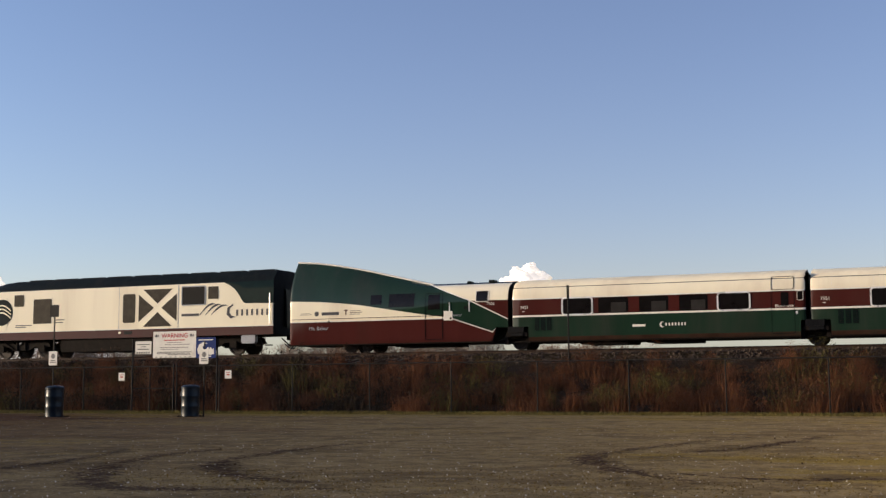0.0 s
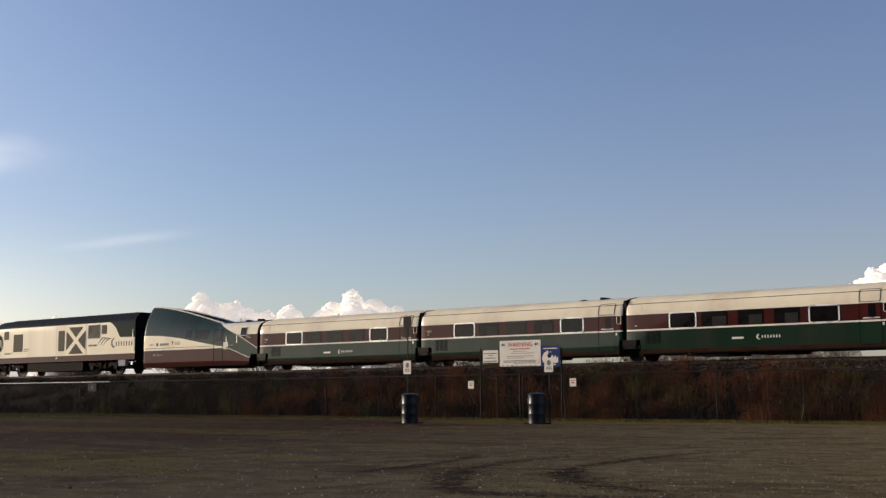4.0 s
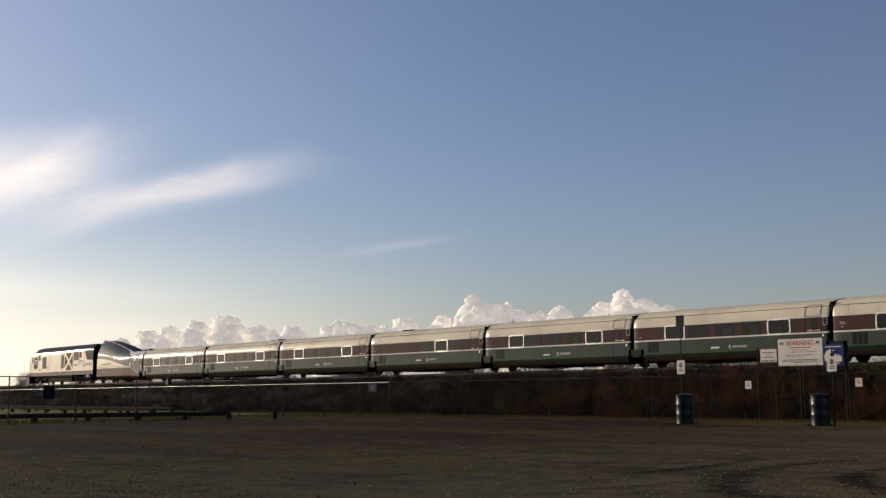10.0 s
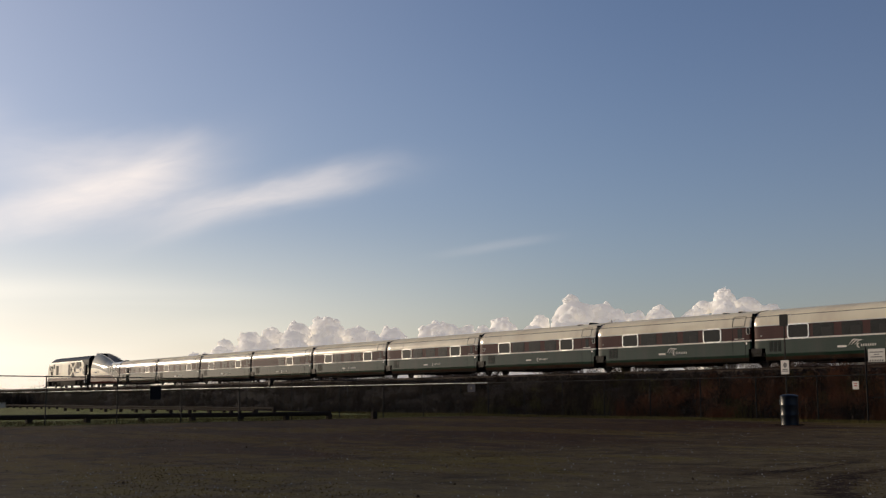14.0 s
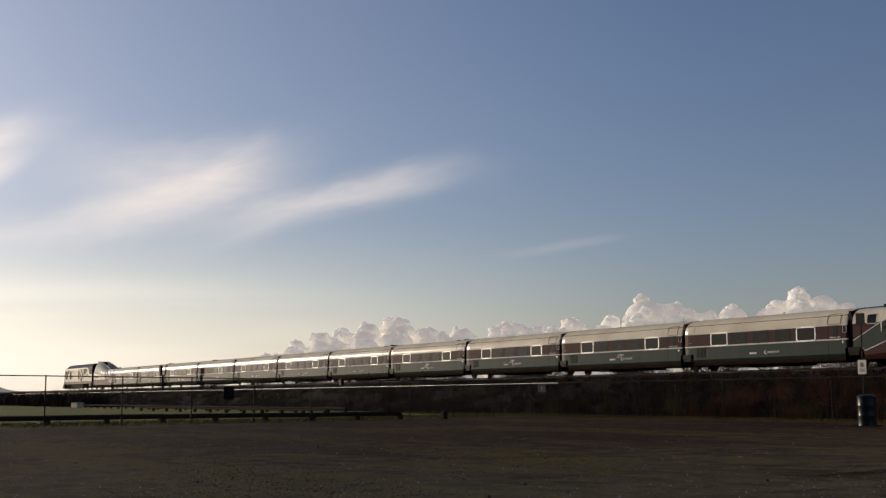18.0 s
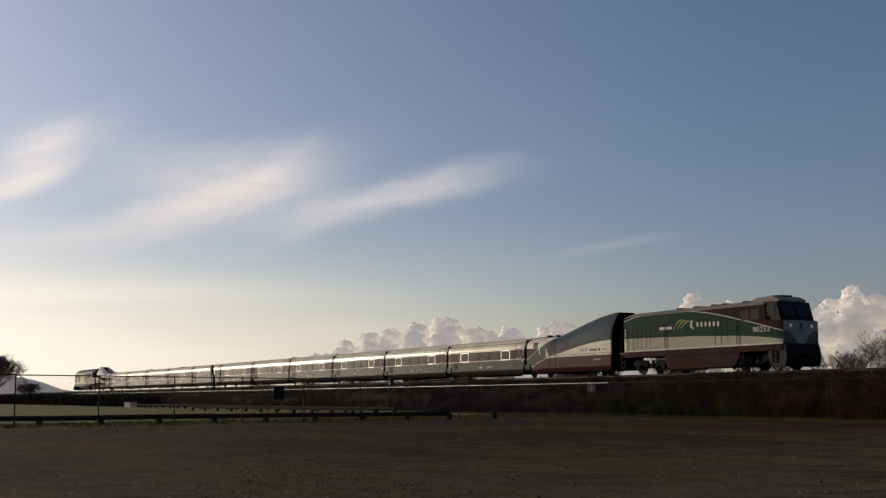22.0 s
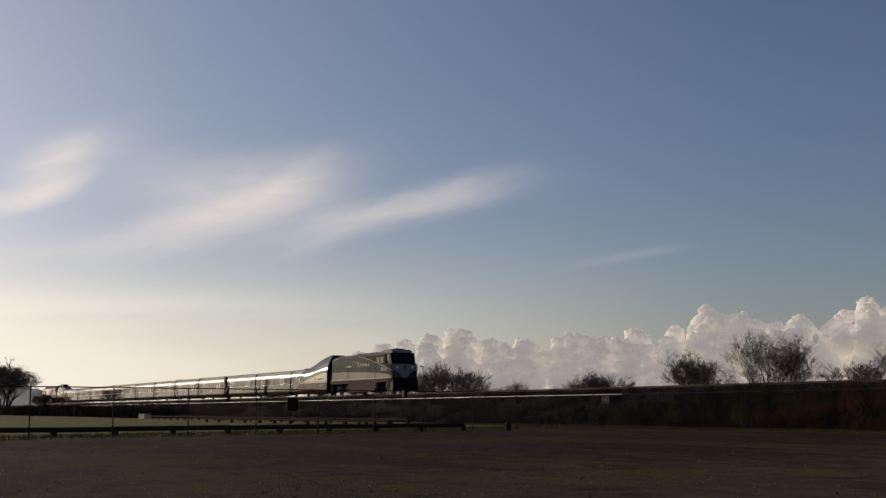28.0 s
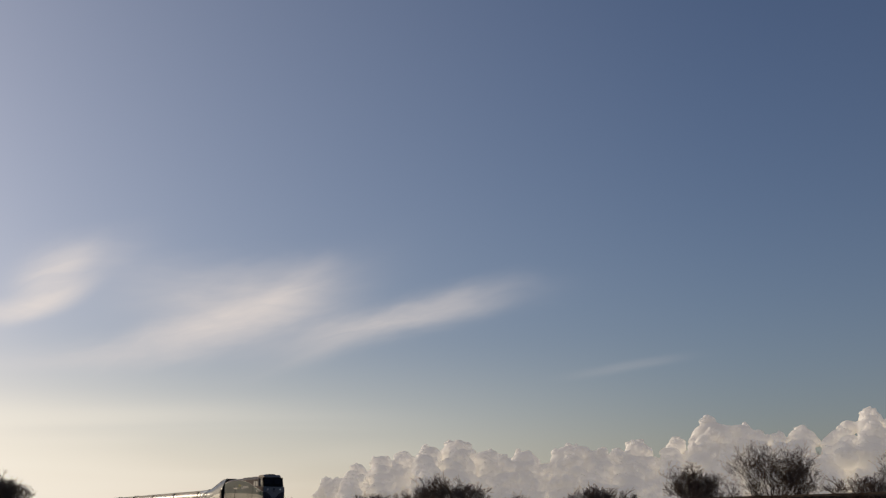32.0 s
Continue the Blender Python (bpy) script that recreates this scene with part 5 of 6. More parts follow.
    for k in range(3):
        pts = [(X(29.55) - 0.6 + 0.15 * i, 2.22 + 0.2 * k + 0.26 * math.sin(i * 0.42)) for i in range(9)]
        n = len(pts)
        g = Shape().add([(x, Y - 0.017, z) for x, z in pts] + [(x, Y - 0.017, z + 0.075) for x, z in pts], [(i, i + 1, n + i + 1, n + i) for i in range(n - 1)])
        part("emblem_stroke", g, CREAM, em)
    plate("small_wordmark", ob, X(17.85), X(16.78), 2.00, 2.13, SIGNINK, y=Y, t=0.006, r=0.05)
    long = part("wordmark", Shape().prism([(X(14.80), 2.55), (X(15.10), 2.36), (X(15.14), 2.02), (X(14.90), 1.82), (X(14.62), 1.90), (X(14.86), 1.96), (X(14.98), 2.12), (X(14.96), 2.34), (X(14.76), 2.48)], Y - 0.008, Y + 0.01), SIGNINK, ob)
    for i in range(7):
        x = X(14.58) + 0.29 * i
        part("stroke", Shape().box(x, x + 0.10, Y - 0.008, Y + 0.004, 1.95, 2.26), SIGNINK, long)
    sweep(ob, X(16.75), 2.06, 1.15, SIGNINK, Y)
    for a, b, z in ((28.6, 27.5, 1.75), (28.6, 27.9, 1.66), (26.0, 25.4, 1.86), (26.0, 25.3, 2.0)):
        plate("text_line", ob, X(a), X(b), z, z + 0.05, SIGNINK, y=Y, t=0.006, r=0.01)
    plate("sand_hatch", ob, X(21.4), X(20.9), 1.15, 1.32, BLACK, y=Y, t=0.01, r=0.03)
    plate("marker_lamp", ob, X(21.75), X(21.6), 1.2, 1.3, CREAM, y=Y, t=0.03, r=0.03)
    part("grab_iron", Shape().tube((X(12.62), Y - 0.06, 1.5), (X(12.62), Y - 0.06, 3.0), 0.022, n=6).tube((X(12.62), Y - 0.06, 3.0), (X(12.66), Y + 0.03, 3.05), 0.022, n=6), SILVER_TRIM, ob, smooth=40)
    for u in (12.75, 13.3):
        part("step", Shape().box(X(u) - 0.16, X(u) + 0.16, Y, Y + 0.25, 0.42, 0.47).box(X(u) - 0.16, X(u) - 0.13, Y, Y + 0.02, 0.42, 1.0), UNDER, ob)
    part("sandbox", Shape().box(X(14.3), X(13.5), -1.46, -1.2, 0.55, 1.0, c=0.08), GREYPAINT, ob, "pale grey sandbox")
    part("rear_door", Shape().box(X(12.44) + 0.0, X(12.44) + 0.03, -0.4, 0.4, 1.4, 3.3), CHARCOAL, ob)
    part("fuel_tank", Shape().box(X(25.6), X(18.6), -1.38, 1.38, 0.30, 0.97, c=0.10), UNDER, ob)
    truck(ob, X(16.3), 0.50, 2.8)
    truck(ob, X(28.4), 0.50, 2.8)
    part("pilot", Shape().box(X(33.3), X(32.2), -1.25, 1.25, 0.22, 1.0, c=0.08), BLACK, ob)
    for i in range(9):
        part("roof_hatch", Shape().box(X(28.2 - 1.75 * i), X(26.7 - 1.75 * i), -0.95, 0.95, 4.20, 4.285, c=0.02), CHARCOAL, ob)
    part("coupler", Shape().box(X(12.44), X(11.6), -0.14, 0.14, 0.72, 0.98).tube((X(12.4), -0.7, 0.8), (X(11.9), -0.7, 0.4), 0.035, n=6).tube((X(12.4), 0.5, 0.8), (X(11.9), 0.5, 0.4), 0.035, n=6), UNDER, ob)
    return ob


def cab_unit():
    """The driving unit at the tail: cowl body with arc livery, high cab, blunt nose; x = 0 at its inner end."""
    ob = thing("cab_control_car", "green, cream and maroon cab car with pale blunt nose", "locomotive")
    Y = -1.503
    L = 15.55
    arc = lambda x: float(np.interp(x, [0, 1.2, 3, 5.2, 7, 9, 10.6, 12, 13.2, 14.4, L], [3.72, 3.96, 4.10, 4.12, 4.05, 3.80, 3.50, 3.18, 2.92, 2.62, 2.34]))
    cream = lambda x: float(np.interp(x, [0, 4, 8, 12, 14, L], [2.52, 2.46, 2.36, 2.20, 2.04, 1.86]))
    top = lambda x: float(np.interp(x, [0, 0.6, 14.0, 14.15, L], [3.95, 4.02, 4.02, 3.06, 3.00]))
    crown = lambda x: float(np.interp(x, [0, 0.6, 13.2, 14.0, 14.15, L], [4.22, 4.30, 4.34, 4.34, 3.10, 3.02]))
    xs = [0, 0.06] + [0.5 * i for i in range(1, 28)] + [13.9, 14.0, 14.15, 14.6, 15.0, 15.3, 15.48, L]

    def half(x, z):
        nose = float(np.interp(x, [0, 14.6, 15.3, L], [1, 1, 0.985, 0.955]))
        if z <= top(x):
            return 1.50 * nose
        return (1.50 - 0.62 * ((z - top(x)) / max(0.02, crown(x) - top(x))) ** 1.2) * nose

    bands = [(2, const(1.20), const(1.57), 2), (3, None, const(1.63), 1), (0, None, cream, 2), (1, None, lambda x: min(arc(x), top(x)), 4), (3, None, lambda x: min(arc(x) + 0.05, top(x)), 1), (2, None, top, 3), (7, None, crown, 4)]
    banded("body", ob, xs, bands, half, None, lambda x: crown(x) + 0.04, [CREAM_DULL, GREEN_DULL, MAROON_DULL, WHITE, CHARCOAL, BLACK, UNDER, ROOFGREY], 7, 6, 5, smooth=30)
    # cab: side windows, dark windscreen, roof brow
    part("cab_roof", Shape().prism([(12.6, 4.30), (13.1, 4.52), (14.5, 4.52), (15.0, 4.28), (14.9, 4.10), (12.6, 4.10)], -1.12, 1.12), ROOFGREY, ob)
    part("cab_front", Shape().prism([(13.9, 3.02), (15.35, 3.02), (15.0, 4.16), (13.9, 4.20)], -1.36, 1.36), BLACK, ob, "black cab front")
    for y0, y1 in ((-1.15, -0.12), (0.12, 1.15)):
        g = Shape().add([(15.36, y0, 3.30), (15.36, y1, 3.30), (15.06, y1, 4.02), (15.06, y0, 4.02), (15.33, y0, 3.30), (15.33, y1, 3.30), (15.03, y1, 4.02), (15.03, y0, 4.02)], [(0, 1, 2, 3), (4, 7, 6, 5), (0, 4, 5, 1), (1, 5, 6, 2), (2, 6, 7, 3), (3, 7, 4, 0)])
        part("windscreen", g, GLASS, ob)
    plate("cab_side_window", ob, 12.05, 12.75, 3.14, 3.78, GLASS, y=Y, t=0.012, r=0.06)
    plate("cab_side_window", ob, 12.95, 13.70, 3.14, 3.78, GLASS, y=Y, t=0.012, r=0.06)
    plate("corner_window", ob, 14.15, 14.85, 3.30, 3.95, GLASS, y=-1.365, t=0.012, r=0.06)
    part("beacon_housing", Shape().box(13.6, 14.5, -0.5, 0.5, 4.521, 4.62, c=0.04), CHARCOAL, ob)
    # blunt nose: pale face, its shade put into a darker grey, two navy curves
    part("nose_face", Shape().box(L, L + 0.06, -1.40, 1.40, 1.60, 2.99, c=0.02), NOSESHADE, ob, "pale nose with shade put into its grey")
    for s in (-1, 1):
        ring = [(s * 1.38, 1.62), (s * 0.30, 1.62), (s * 0.55, 2.0), (s * 0.95, 2.28), (s * 1.38, 2.38)]
        g = Shape().add([(L + 0.066, y, z) for y, z in ring] + [(L + 0.05, y, z) for y, z in ring], [tuple(range(5)), tuple(range(5, 10))] + [(i, (i + 1) % 5, (i + 1) % 5 + 5, i + 5) for i in range(5)])
        part("nose_curve", g, NAVY, ob)
    part("nose_emblem", Shape().box(L + 0.062, L + 0.07, -0.10, 0.10, 2.55, 2.82), NAVY, ob)
    part("nose_wordmark", Shape().box(L + 0.062, L + 0.07, -0.22, 0.22, 2.40, 2.47), NAVY, ob)
    for y in (-0.85, 0.85):
        part("headlight", Shape().tube((L + 0.05, y, 2.66), (L + 0.10, y, 2.66), 0.11, n=14), SILVER_TRIM, ob, smooth=40)
    part("pilot", Shape().prism([(14.2, 1.56), (L + 0.10, 1.56), (L + 0.25, 0.9), (L + 0.10, 0.22), (14.7, 0.22), (14.2, 0.9)], -1.42, 1.42), BLACK, ob, "black pilot plate")
    part("coupler", Shape().box(L + 0.1, L + 0.75, -0.14, 0.14, 0.72, 0.98), UNDER, ob)
    # side doors, seams, rails and hatches
    for x in (1.05, 1.55, 2.0, 2.5, 9.6, 10.2, 10.8):
        plate("door_seam", ob, x - 0.018, x + 0.018, 1.70, 3.30, CHARCOAL, y=Y, t=0.006, r=0.005)
    frame_ring("hatch_seal", ob, 3.0, 4.55, 1.80, 3.35, 0.02, CHARCOAL, y=Y, t=0.006, r=0.02)
    for x in (4.62, 0.25, 11.7):
        part("grab_iron", Shape().tube((x, Y - 0.07, 1.7), (x, Y - 0.07, 3.2), 0.025, n=6), BLACK if x > 4 else SILVER_TRIM, ob, smooth=40)
    part("ladder", Shape().box(-0.55, -0.50, -1.4, -1.3, 0.4, 2.5).box(-0.15, -0.10, -1.4, -1.3, 0.4, 2.5).box(-0.5, -0.15, -1.4, -1.3, 0.45, 0.5).box(-0.5, -0.15, -1.4, -1.3, 0.85, 0.9).box(-0.5, -0.15, -1.4, -1.3, 1.25, 1.3), CHARCOAL, ob)
    part("end_walkway", Shape().box(-0.62, 0.0, -1.45, 1.45, 1.40, 1.55), BLACK, ob)
    plate("small_wordmark", ob, 4.0, 5.3, 2.95, 3.14, WHITE, y=Y, t=0.006, r=0.05)
    sweep(ob, 5.45, 2.92, 1.25, YELLOWGREEN, Y)
    long = part("wordmark", Shape().prism([(7.55, 3.46), (7.25, 3.34), (7.2, 3.05), (7.4, 2.86), (7.65, 2.90), (7.42, 2.99), (7.36, 3.2), (7.5, 3.38)], Y - 0.008, Y + 0.01), WHITE, ob)
    for i in range(6):
        part("stroke", Shape().box(7.85 + 0.40 * i, 8.00 + 0.40 * i, Y - 0.008, Y + 0.004, 2.98 - 0.012 * i, 3.28 - 0.012 * i), WHITE, long)
    letters("unit_number", "90253", 0.34, 13.05, Y - 0.004, 2.36, WHITE, ob, 1.45)
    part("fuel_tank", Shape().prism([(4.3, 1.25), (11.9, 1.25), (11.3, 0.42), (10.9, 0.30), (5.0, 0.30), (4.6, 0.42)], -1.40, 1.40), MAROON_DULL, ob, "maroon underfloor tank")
    part("sill_step", Shape().box(0.0, L, -1.52, -1.503, 1.60, 1.66), WHITE, ob)
    part("air_tank", Shape().tube((5.2, -1.2, 0.28), (8.4, -1.2, 0.28), 0.14, n=10), UNDER, ob, smooth=40)
    truck(ob, 2.55, 0.50, 2.75)
    truck(ob, 12.95, 0.50, 2.75)
    for x in (11.75, 14.6):
        part("cab_steps", Shape().box(x, x + 0.4, -1.48, -1.2, 0.45, 0.5).box(x, x + 0.4, -1.48, -1.2, 0.85, 0.9).box(x, x + 0.04, -1.48, -1.44, 0.45, 1.2).box(x + 0.36, x + 0.4, -1.48, -1.44, 0.45, 1.2), CHARCOAL, ob)
    for x in (4.5, 6.2, 8.0, 9.0, 11.0):
        part("roof_vent", Shape().box(x, x + 0.45, -0.4, 0.4, 4.32, 4.46, c=0.03), CHARCOAL, ob)
    return ob


STANDARD = [(2.50, 3.82, "framed"), (4.14, 5.49, "plain"), (5.98, 7.27, "plain"), (7.74, 8.97, "plain"), (9.43, 10.71, "framed")]
PALE = [(a, b, k if k == "framed" or i % 2 else "pale") for i, (a, b, k) in enumerate(STANDARD)]
BISTRO = [(6.2, 7.5, "plain"), (7.9, 9.2, "framed"), (9.6, 10.8, "pale")]
BASE = "cream, maroon and green coach "
MODELS = {"e": coach(STANDARD, "7451", seats="Business", label=BASE + "with business class lettering"),
          "a": coach(STANDARD, "", label=BASE + "with white-framed windows"),
          "b": coach(PALE, "7551", roof_boxes=((9.9, 0.35, 0.07), (11.1, 0.22, 0.14)), label=BASE + "with roof vents"),
          "c": coach(BISTRO, "", roof_boxes=((2.6, 1.2, 0.10),), label=BASE + "with few windows and a roof box"),
          "d": coach(STANDARD, "", swoosh=True, roof_boxes=((9.9, 0.3, 0.07), (11.1, 0.25, 0.09)), label=BASE + "with ridge emblem and roof vents"),
          "f": coach(STANDARD, "", swoosh=True, label=BASE + "with a white ridge emblem")}
ORDER = "ebacaabdffa"
TRAIN = []          # (thing, offset along the train from the first joint)
used = set()
for k, key in enumerate(ORDER):
    ob = MODELS[key] if key not in used else copy_thing(MODELS[key], Matrix())
    if key in used:
        WHEELS.extend((c, c.location.x, 0.39) for c in ob.children if c.name.startswith("wheelset"))
    used.add(key)
    TRAIN.append((ob, 13.14 * k))
TRAIN.append((power_car(-1, "green, cream and maroon finned end car behind the locomotive", "Mt. Baker"), 0.0))
TRAIN.append((power_car(1, "green, cream and maroon finned end car before the cab car", ""), 13.14 * 11 + 0.1))
TRAIN.append((locomotive(), -12.44))
TRAIN.append((cab_unit(), 157.75))


# ---- trees ----
def bare_tree(seed, height, spread, label, stems=1, low=0.12, at=None, depth=6, name="bare_tree", droop=0.0, forks=(2, 2, 3), thin=0.006, girth=0.013, dome=None):
    """A leafless tree: tapered trunk, forking limbs and a crown of fine twigs."""
    R = random.Random(seed)
    wood, twigs = [], Shape()

    def limb(p, d, length, r, level):
        steps = 3 if level < 3 else 2
        q = p
        for i in range(steps):
            nd = (d + Vector((R.gauss(0, 0.16), R.gauss(0, 0.16), R.gauss(0.03, 0.10)))).normalized()
            e = q + nd * length / steps
            if dome and level > 1 and (math.hypot(e.x, e.y) / dome[0]) ** 2 + (e.z / dome[1]) ** 2 > 1.0 + R.gauss(0, 0.07):
                return
            r1 = max(r * (1 - 0.30 / steps * (i + 1)), thin)
            (wood[-1] if level < depth - 2 else twigs).tube(q, e, r, r1, 6 if level < 2 else 4 if level < 4 else 3, caps=False)
            q, d, r = e, nd, r1
            if level < depth and level > 0 and R.random() < 0.5:
                side = (nd.orthogonal().normalized() * math.cos(R.uniform(0, 6.28)) + nd.cross(nd.orthogonal()).normalized() * math.sin(R.uniform(0, 6.28)))
                limb(q, (nd * 0.55 + side * 0.8 * spread + Vector((0, 0, 0.25 - droop))).normalized(), length * R.uniform(0.5, 0.75), r * 0.6, level + 1)
        if level < depth:
            for _ in range(R.choice(forks) if level else R.choice((4, 5))):
                a = R.uniform(0, 2 * math.pi)
                side = Vector((math.cos(a), math.sin(a), 0))
                limb(q, (d * 0.75 + side * R.uniform(0.35, 1.0) * spread + Vector((0, 0, 0.22 - droop))).normalized(), length * R.uniform(0.62, 0.85), r * 0.68, level + 1)

    for s in range(stems):
        wood.append(Shape())
        a = R.uniform(0, 6.28)
        lean = Vector((math.cos(a) * 0.35, math.sin(a) * 0.35, 1)) if stems > 1 else Vector((R.uniform(-.1, .1), R.uniform(-.1, .1), 1))
        limb(Vector((R.uniform(-.3, .3) * (stems > 1), R.uniform(-.3, .3) * (stems > 1), -0.1)), lean.normalized(), height * (low + 0.12), height * girth, 0)
    ob = thing(name, label, "tree" if name == "bare_tree" else "shrub", at)
    for w in wood:
        part("trunk", w.mesh("trunk", BARK, 60), None, ob)
    zmax = max(v[2] for v in twigs.v)
    part("crown", twigs.mesh("crown", TWIG), None, ob)
    k = height / zmax
    ob.scale = (k, k, k)
    return ob


def polar(az, dist, z=0.0):
    return (-dist * math.sin(radians(az)), dist * math.cos(radians(az)), z)


bare_tree(12, 6.3, 1.15, "dense rounded leafless tree behind the track", 6, 0.05, polar(50.95, 106), 5, forks=(2, 2, 3), dome=(3.7, 6.3))
bare_tree(23, 8.0, 1.15, "wide ragged leafless tree behind the track", 5, 0.10, polar(47.1, 106), 5, forks=(2, 2, 3), dome=(5.4, 8.6))
bare_tree(24, 6.6, 1.0, "ragged leafless tree behind the track", 3, 0.10, polar(46.0, 107), 5, dome=(3.0, 6.8))
bare_tree(31, 7.0, 0.9, "leafless tree behind the railway bank", 3, 0.12, polar(41.4, 104), 5, dome=(3.2, 7.2))
shrub_spots = [(55.2, 118, 4.9), (54.4, 120, 4.6), (56.4, 124, 4.0), (62.4, 132, 5.8), (61.5, 134, 5.2), (60.2, 138, 4.9), (63.3, 140, 4.9), (38.0, 96, 4.4), (33.2, 92, 4.2), (29.0, 84, 4.0),
               (24.0, 80, 4.1), (26.4, 78, 4.4), (20.5, 76, 3.9), (17.0, 76, 3.6), (12.0, 72, 3.5), (36.0, 88, 4.1), (65.5, 150, 4.6), (68.0, 160, 4.4), (22.2, 74, 3.9), (27.6, 80, 4.0), (31.0, 84, 4.2), (34.6, 88, 4.3), (14.4, 74, 3.7), (9.5, 72, 3.5), (40.0, 96, 4.5), (43.5, 100, 4.6), (58.6, 126, 4.6), (70.0, 175, 4.6)]
models = [bare_tree(41 + i, 4.3, 1.15, "leafless brown shrub beyond the track", 4, 0.05, (0, 0, 0), 4, "bare_shrub", forks=(2, 3, 3), girth=0.009) for i in range(3)]
for i, (a, d, h) in enumerate(shrub_spots):
    m = pose(*polar(a, d), 0, 0, 67 * i)
    ob = models[i] if i < 3 else copy_thing(models[i % 3], m)
    k = h / 4.3
    if i < 3:
        ob.matrix_basis = m @ Matrix.Diagonal((*ob.scale, 1))
    ob.scale = tuple(c * k for c in ob.scale)
# trees and hedge at the far end of the field
bare_tree(77, 13.6, 0.95, "tall rounded leafless tree at the far edge of the field", 7, 0.03, polar(82.2, 296), 5, forks=(2, 3, 3), thin=0.012, dome=(9.0, 13.8))
bare_tree(79, 5.5, 0.9, "small leafless tree at the far edge of the field", 3, 0.10, polar(80.6, 306), 5, forks=(2, 3), thin=0.020)


def hedge_place():
    t = rng.random()
    x, y = -150 - 270 * t, 41.5 + rng.normal(0, 2.0) + 4 * t
    return x, y, 0.0


blades("far_hedge", 14000, hedge_place, 0.8, 2.6, 0.08, HEDGE, "dark leafless hedge along the far field", "hedge", lean=0.6)

# wooded hill on the horizon; its haze is painted as a flat grey glow
HILL = bpy.data.materials.new("glowing_haze_woods")
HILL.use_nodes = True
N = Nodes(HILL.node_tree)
haze_glow = N.add("ShaderNodeEmission")
N.put(haze_glow.inputs[0], N.mix(N.noise(N.add("ShaderNodeTexCoord").outputs["Object"], 0.03, 4.0), (0.21, 0.20, 0.20), (0.29, 0.275, 0.265)))
N.put(N.add("ShaderNodeOutputMaterial").inputs[0], haze_glow.outputs[0])
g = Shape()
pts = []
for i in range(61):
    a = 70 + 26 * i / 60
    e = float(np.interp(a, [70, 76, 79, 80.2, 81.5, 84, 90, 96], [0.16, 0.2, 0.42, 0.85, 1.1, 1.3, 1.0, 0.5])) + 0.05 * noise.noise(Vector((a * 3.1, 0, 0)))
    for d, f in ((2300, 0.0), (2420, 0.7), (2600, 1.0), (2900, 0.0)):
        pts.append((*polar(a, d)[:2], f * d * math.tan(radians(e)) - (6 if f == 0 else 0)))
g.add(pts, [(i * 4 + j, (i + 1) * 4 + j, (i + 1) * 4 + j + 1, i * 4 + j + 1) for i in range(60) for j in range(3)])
tagged(new("hill", g.mesh("hill", HILL, 60)), "low wooded hill on the horizon, its haze given as glow", "hill", kind="structure")

# unseen dark screen behind the camera, added to darken reflections in the train side
g = Shape()
pts = []
for i in range(81):
    a = 117 + 120 * i / 80
    h = float(np.interp(a, [117, 128, 136, 144, 156, 237], [3.0, 5.0, 10.0, 28.0, 60.0, 66.0])) * (1.0 + 0.09 * noise.noise(Vector((a * 0.35, 2.0, 0))) + 0.12 * noise.noise(Vector((a * 1.7, 5.0, 0))))
    for d, f in ((250, 0.0), (252, 0.6), (256, 1.0), (268, 0.9), (280, 0.0)):
        pts.append((*polar(a, d + 2 * noise.noise(Vector((a, d, 0))))[:2], f * h - (0.3 if f == 0 else 0)))
g.add(pts, [(i * 5 + j, (i + 1) * 5 + j, (i + 1) * 5 + j + 1, i * 5 + j + 1) for i in range(80) for j in range(4)])
tagged(new("backdrop", g.mesh("backdrop", HEDGE)), "unseen dark screen added to keep sky out of train reflections", "woods", kind="structure")

# ---- heaped clouds on the horizon ----
CLOUD = bpy.data.materials.new("cloud")
CLOUD.use_nodes = True
N = Nodes(CLOUD.node_tree)
body = N.add("ShaderNodeBsdfPrincipled", subsurface_method="RANDOM_WALK")
body.inputs["Base Color"].default_value = (1.0, 0.995, 0.99, 1)
body.inputs["Roughness"].default_value, body.inputs["Specular IOR Level"].default_value = 1.0, 0.0
body.inputs["Subsurface Weight"].default_value, body.inputs["Subsurface Scale"].default_value = 1.0, 30.0
body.inputs["Subsurface Radius"].default_value = (1.0, 1.0, 1.0)
body.inputs["Subsurface Anisotropy"].default_value = 0.75
# warm glow painted in for sunlight scattered through the cloud
em = N.add("ShaderNodeEmission")
em.inputs[0].default_value, em.inputs[1].default_value = (1.0, 0.83, 0.62, 1), 1.7
mx = N.add("ShaderNodeMixShader")
mx.inputs[0].default_value = 0.20
N.put(mx.inputs[1], body.outputs[0])
N.put(mx.inputs[2], em.outputs[0])
N.put(N.add("ShaderNodeOutputMaterial").inputs[0], mx.outputs[0])


def ico(levels):
    bm = bmesh.new()
    bmesh.ops.create_icosphere(bm, subdivisions=levels, radius=1.0)
    v, f = np.array([v.co[:] for v in bm.verts]), np.array([[v.index for v in f.verts] for f in bm.faces])
    bm.free()
    return v, f


BALLS = [ico(3), ico(2), ico(2), ico(1)]


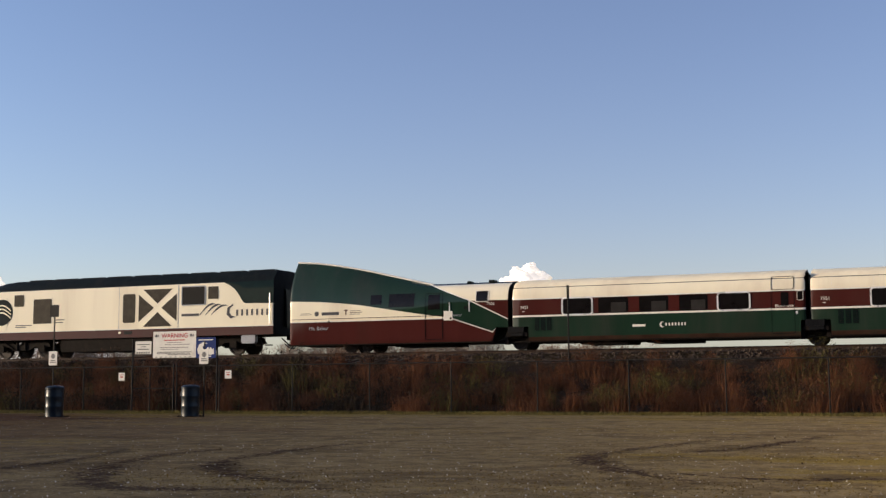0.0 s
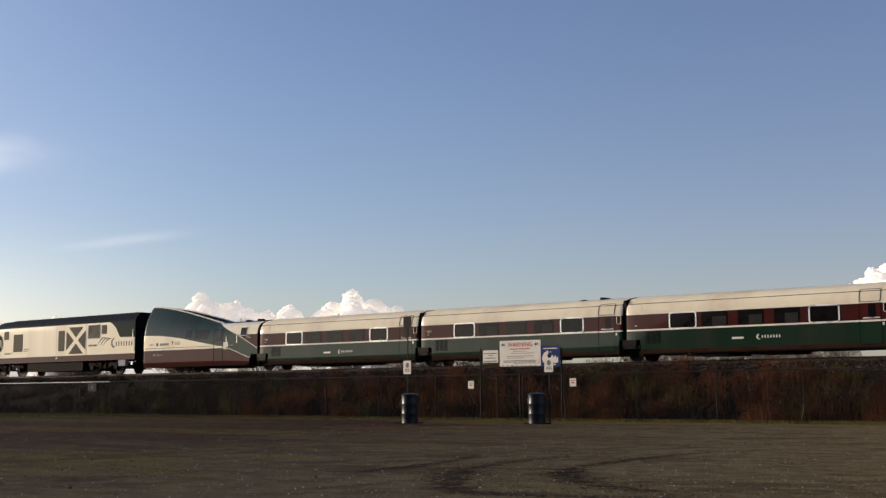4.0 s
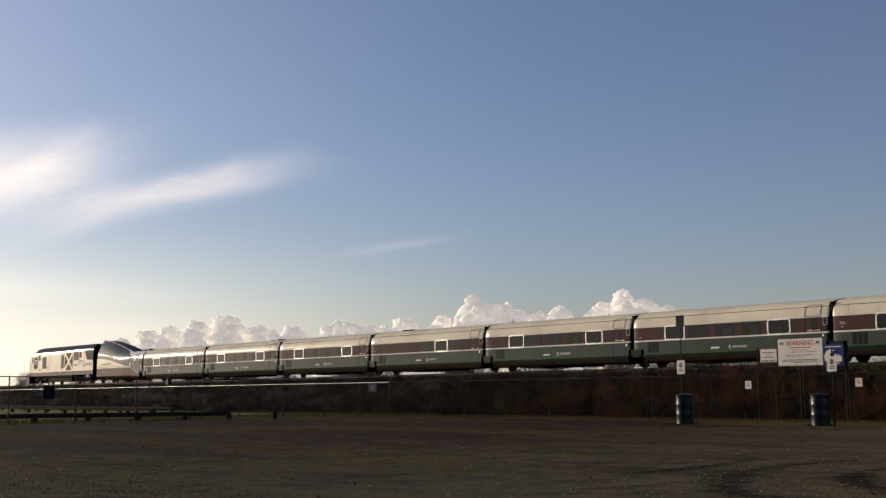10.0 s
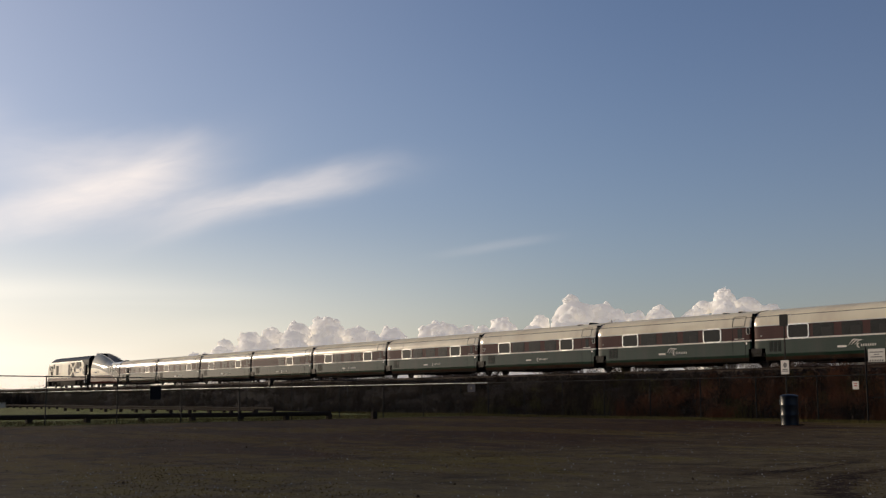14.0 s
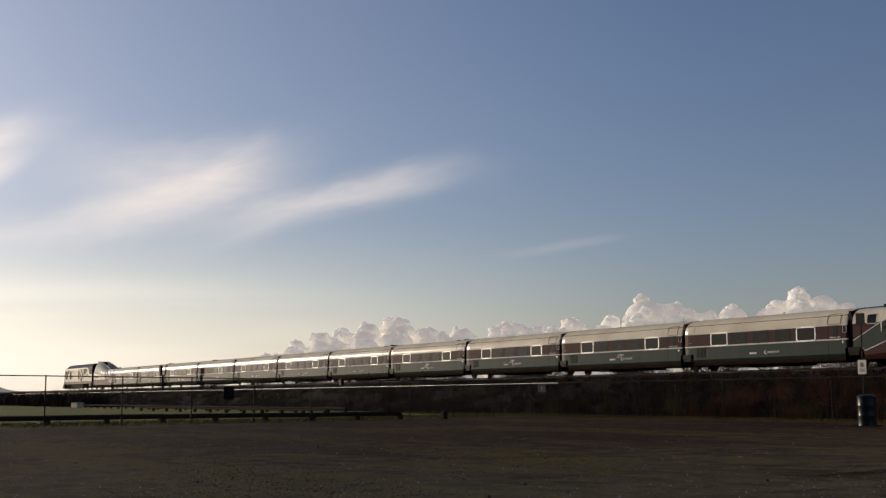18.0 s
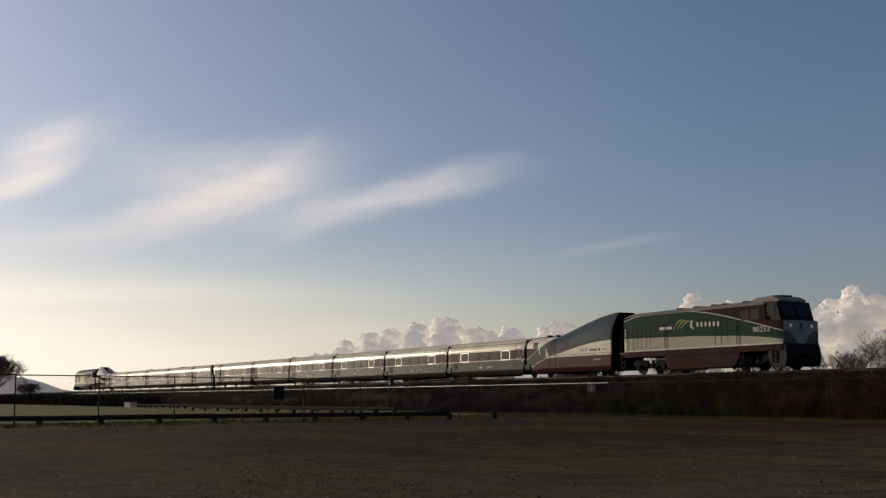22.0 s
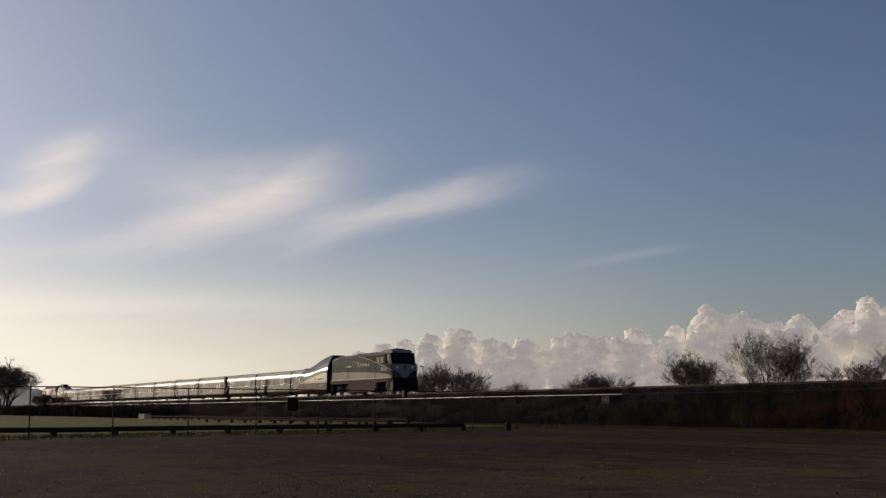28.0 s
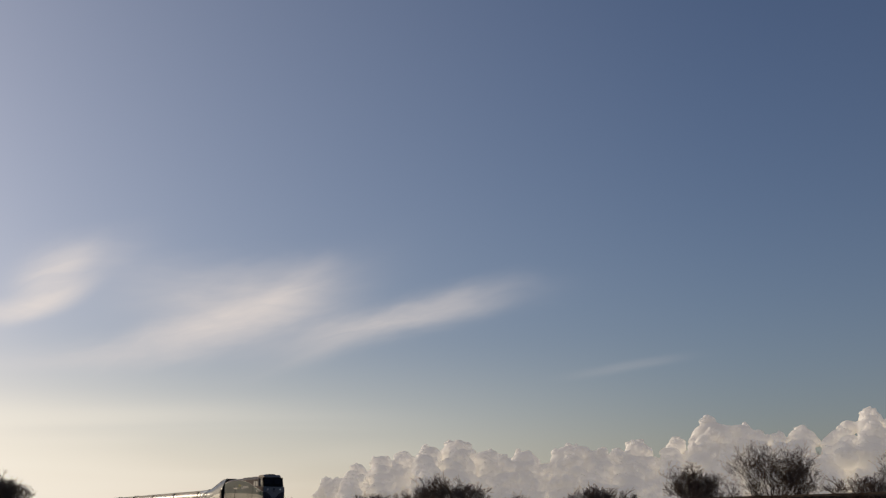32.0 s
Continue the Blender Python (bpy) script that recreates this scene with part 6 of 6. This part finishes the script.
def cloud_bank(name, heaps, seed, label, dist=3300.0, foot=0.2, fine=2.0):
    """Heaped cloud: rounded heaps (bearing, top, half-width, all in degrees), each a stack of balls that bud smaller and smaller ones."""
    R = np.random.default_rng(seed)
    deg = dist * math.pi / 180
    balls = []

    def bud(c, r, level, toward, up):
        balls.append((c, r, level))
        if level == 3:
            return
        for _ in range((24, 9, 5)[level]):
            d = R.normal(0, 1, 3)
            d /= np.linalg.norm(d)
            if d @ toward < -0.35 or d[2] < -0.35 or (level and d @ up < -0.1):
                continue
            r1 = r * (R.uniform(0.18, 0.42) if level == 0 else R.uniform(0.25, 0.5))
            bud(c + d * (r - r1 * R.uniform(0.25, 0.5)), r1, level + 1, toward, d)

    for a, top, r in heaps:
        back = R.uniform(-40, 40) + 55 * (top - 3.0)
        e, k, drift = top - r, 0, 0.0
        while e > foot and k < 5:
            c = np.array(polar(a + drift, dist + back - 45 * k)) + np.array([0, 0, dist * math.tan(radians(e))])
            toward = -c / np.linalg.norm(c)
            bud(c, r * deg * (1 + 0.10 * k), 0, toward, toward)
            e -= r * R.uniform(0.8, 1.1)
            drift += R.normal(0, 0.35) * r
            k += 1
    vs, fs, n = [], [], 0
    for c, r, level in balls:
        bv, bf = BALLS[level]
        vs.append(bv * r * np.array([1.0, 1.0, R.uniform(0.85, 1.0)]) + c)
        fs.append(bf + n)
        n += len(bv)
    me = bpy.data.meshes.new(name)
    me.from_pydata(np.concatenate(vs).tolist(), [], np.concatenate(fs).tolist())
    me.materials.append(CLOUD)
    ob = new(name, me)
    melt = ob.modifiers.new("melt", "REMESH")
    melt.mode, melt.voxel_size, melt.use_smooth_shade = "VOXEL", fine, True
    soft = ob.modifiers.new("soften", "SMOOTH")
    soft.factor, soft.iterations = 0.5, 2
    return tagged(ob, label, "cloud", kind="structure")


HEAPS = [(66.2, 2.7, 0.4), (65.1, 3.15, 0.5), (64.0, 3.3, 0.6), (62.8, 3.6, 0.55), (61.5, 3.95, 0.75), (60.2, 3.4, 0.6), (58.4, 3.4, 0.65), (56.3, 3.62, 0.9),
         (54.9, 3.4, 0.6), (53.1, 3.8, 0.65), (51.3, 3.95, 0.45), (49.7, 4.78, 1.0), (48.4, 4.55, 0.9), (47.7, 4.15, 0.5), (46.8, 4.12, 0.55), (45.6, 4.32, 0.6), (44.4, 3.95, 0.5), (43.7, 4.62, 0.4),
         (42.7, 5.15, 0.55), (41.7, 4.8, 0.7), (40.7, 4.35, 0.5), (39.6, 3.2, 0.5), (38.3, 2.4, 0.45)]
R = np.random.default_rng(8)
LOWER = [(float(a), float(np.interp(a, [37, 41, 50, 60, 68], [1.6, 3.3, 3.6, 3.3, 2.3]) * R.uniform(0.80, 1.0)), float(R.uniform(0.5, 1.0))) for a in np.arange(37.5, 67.5, 0.8) + R.uniform(-0.3, 0.3, 38)]
cloud_bank("cloud_bank", HEAPS + LOWER, 3, "long bank of heaped white clouds low over the horizon")
cloud_bank("small_cloud", [(17.95, 6.08, 0.52), (18.5, 5.8, 0.45), (17.4, 5.6, 0.40), (19.1, 5.4, 0.34), (19.7, 5.12, 0.26), (20.3, 5.02, 0.25)], 5, "single heaped white cloud above the train", foot=4.1, fine=1.6)


# ---- everything that moves ----
TRAVEL = [(0, 17.85), (2, 36.96), (4, 56.08), (9, 103.59), (14, 151.16), (19, 198.6), (23, 236.25), (25, 254.9), (28, 283.55), (32, 321.2)]


def motions():
    for ob, offset in TRAIN:
        walk(ob, [(t, pose(offset - s, 53.55, 2.60)) for t, s in TRAVEL])
    # the wheels roll: one row for every frame of the clip, in the space of their car
    times = [i / FPS for i in range(int(32 * FPS) + 1)]
    went = np.interp(times, [t for t, _ in TRAVEL], [s for _, s in TRAVEL])
    for ws, x, r in WHEELS:
        walk(ws, [(t, pose(x, 0, r, 0, -math.degrees(s / r) % 360, 0)) for t, s in zip(times, went)])


motions()
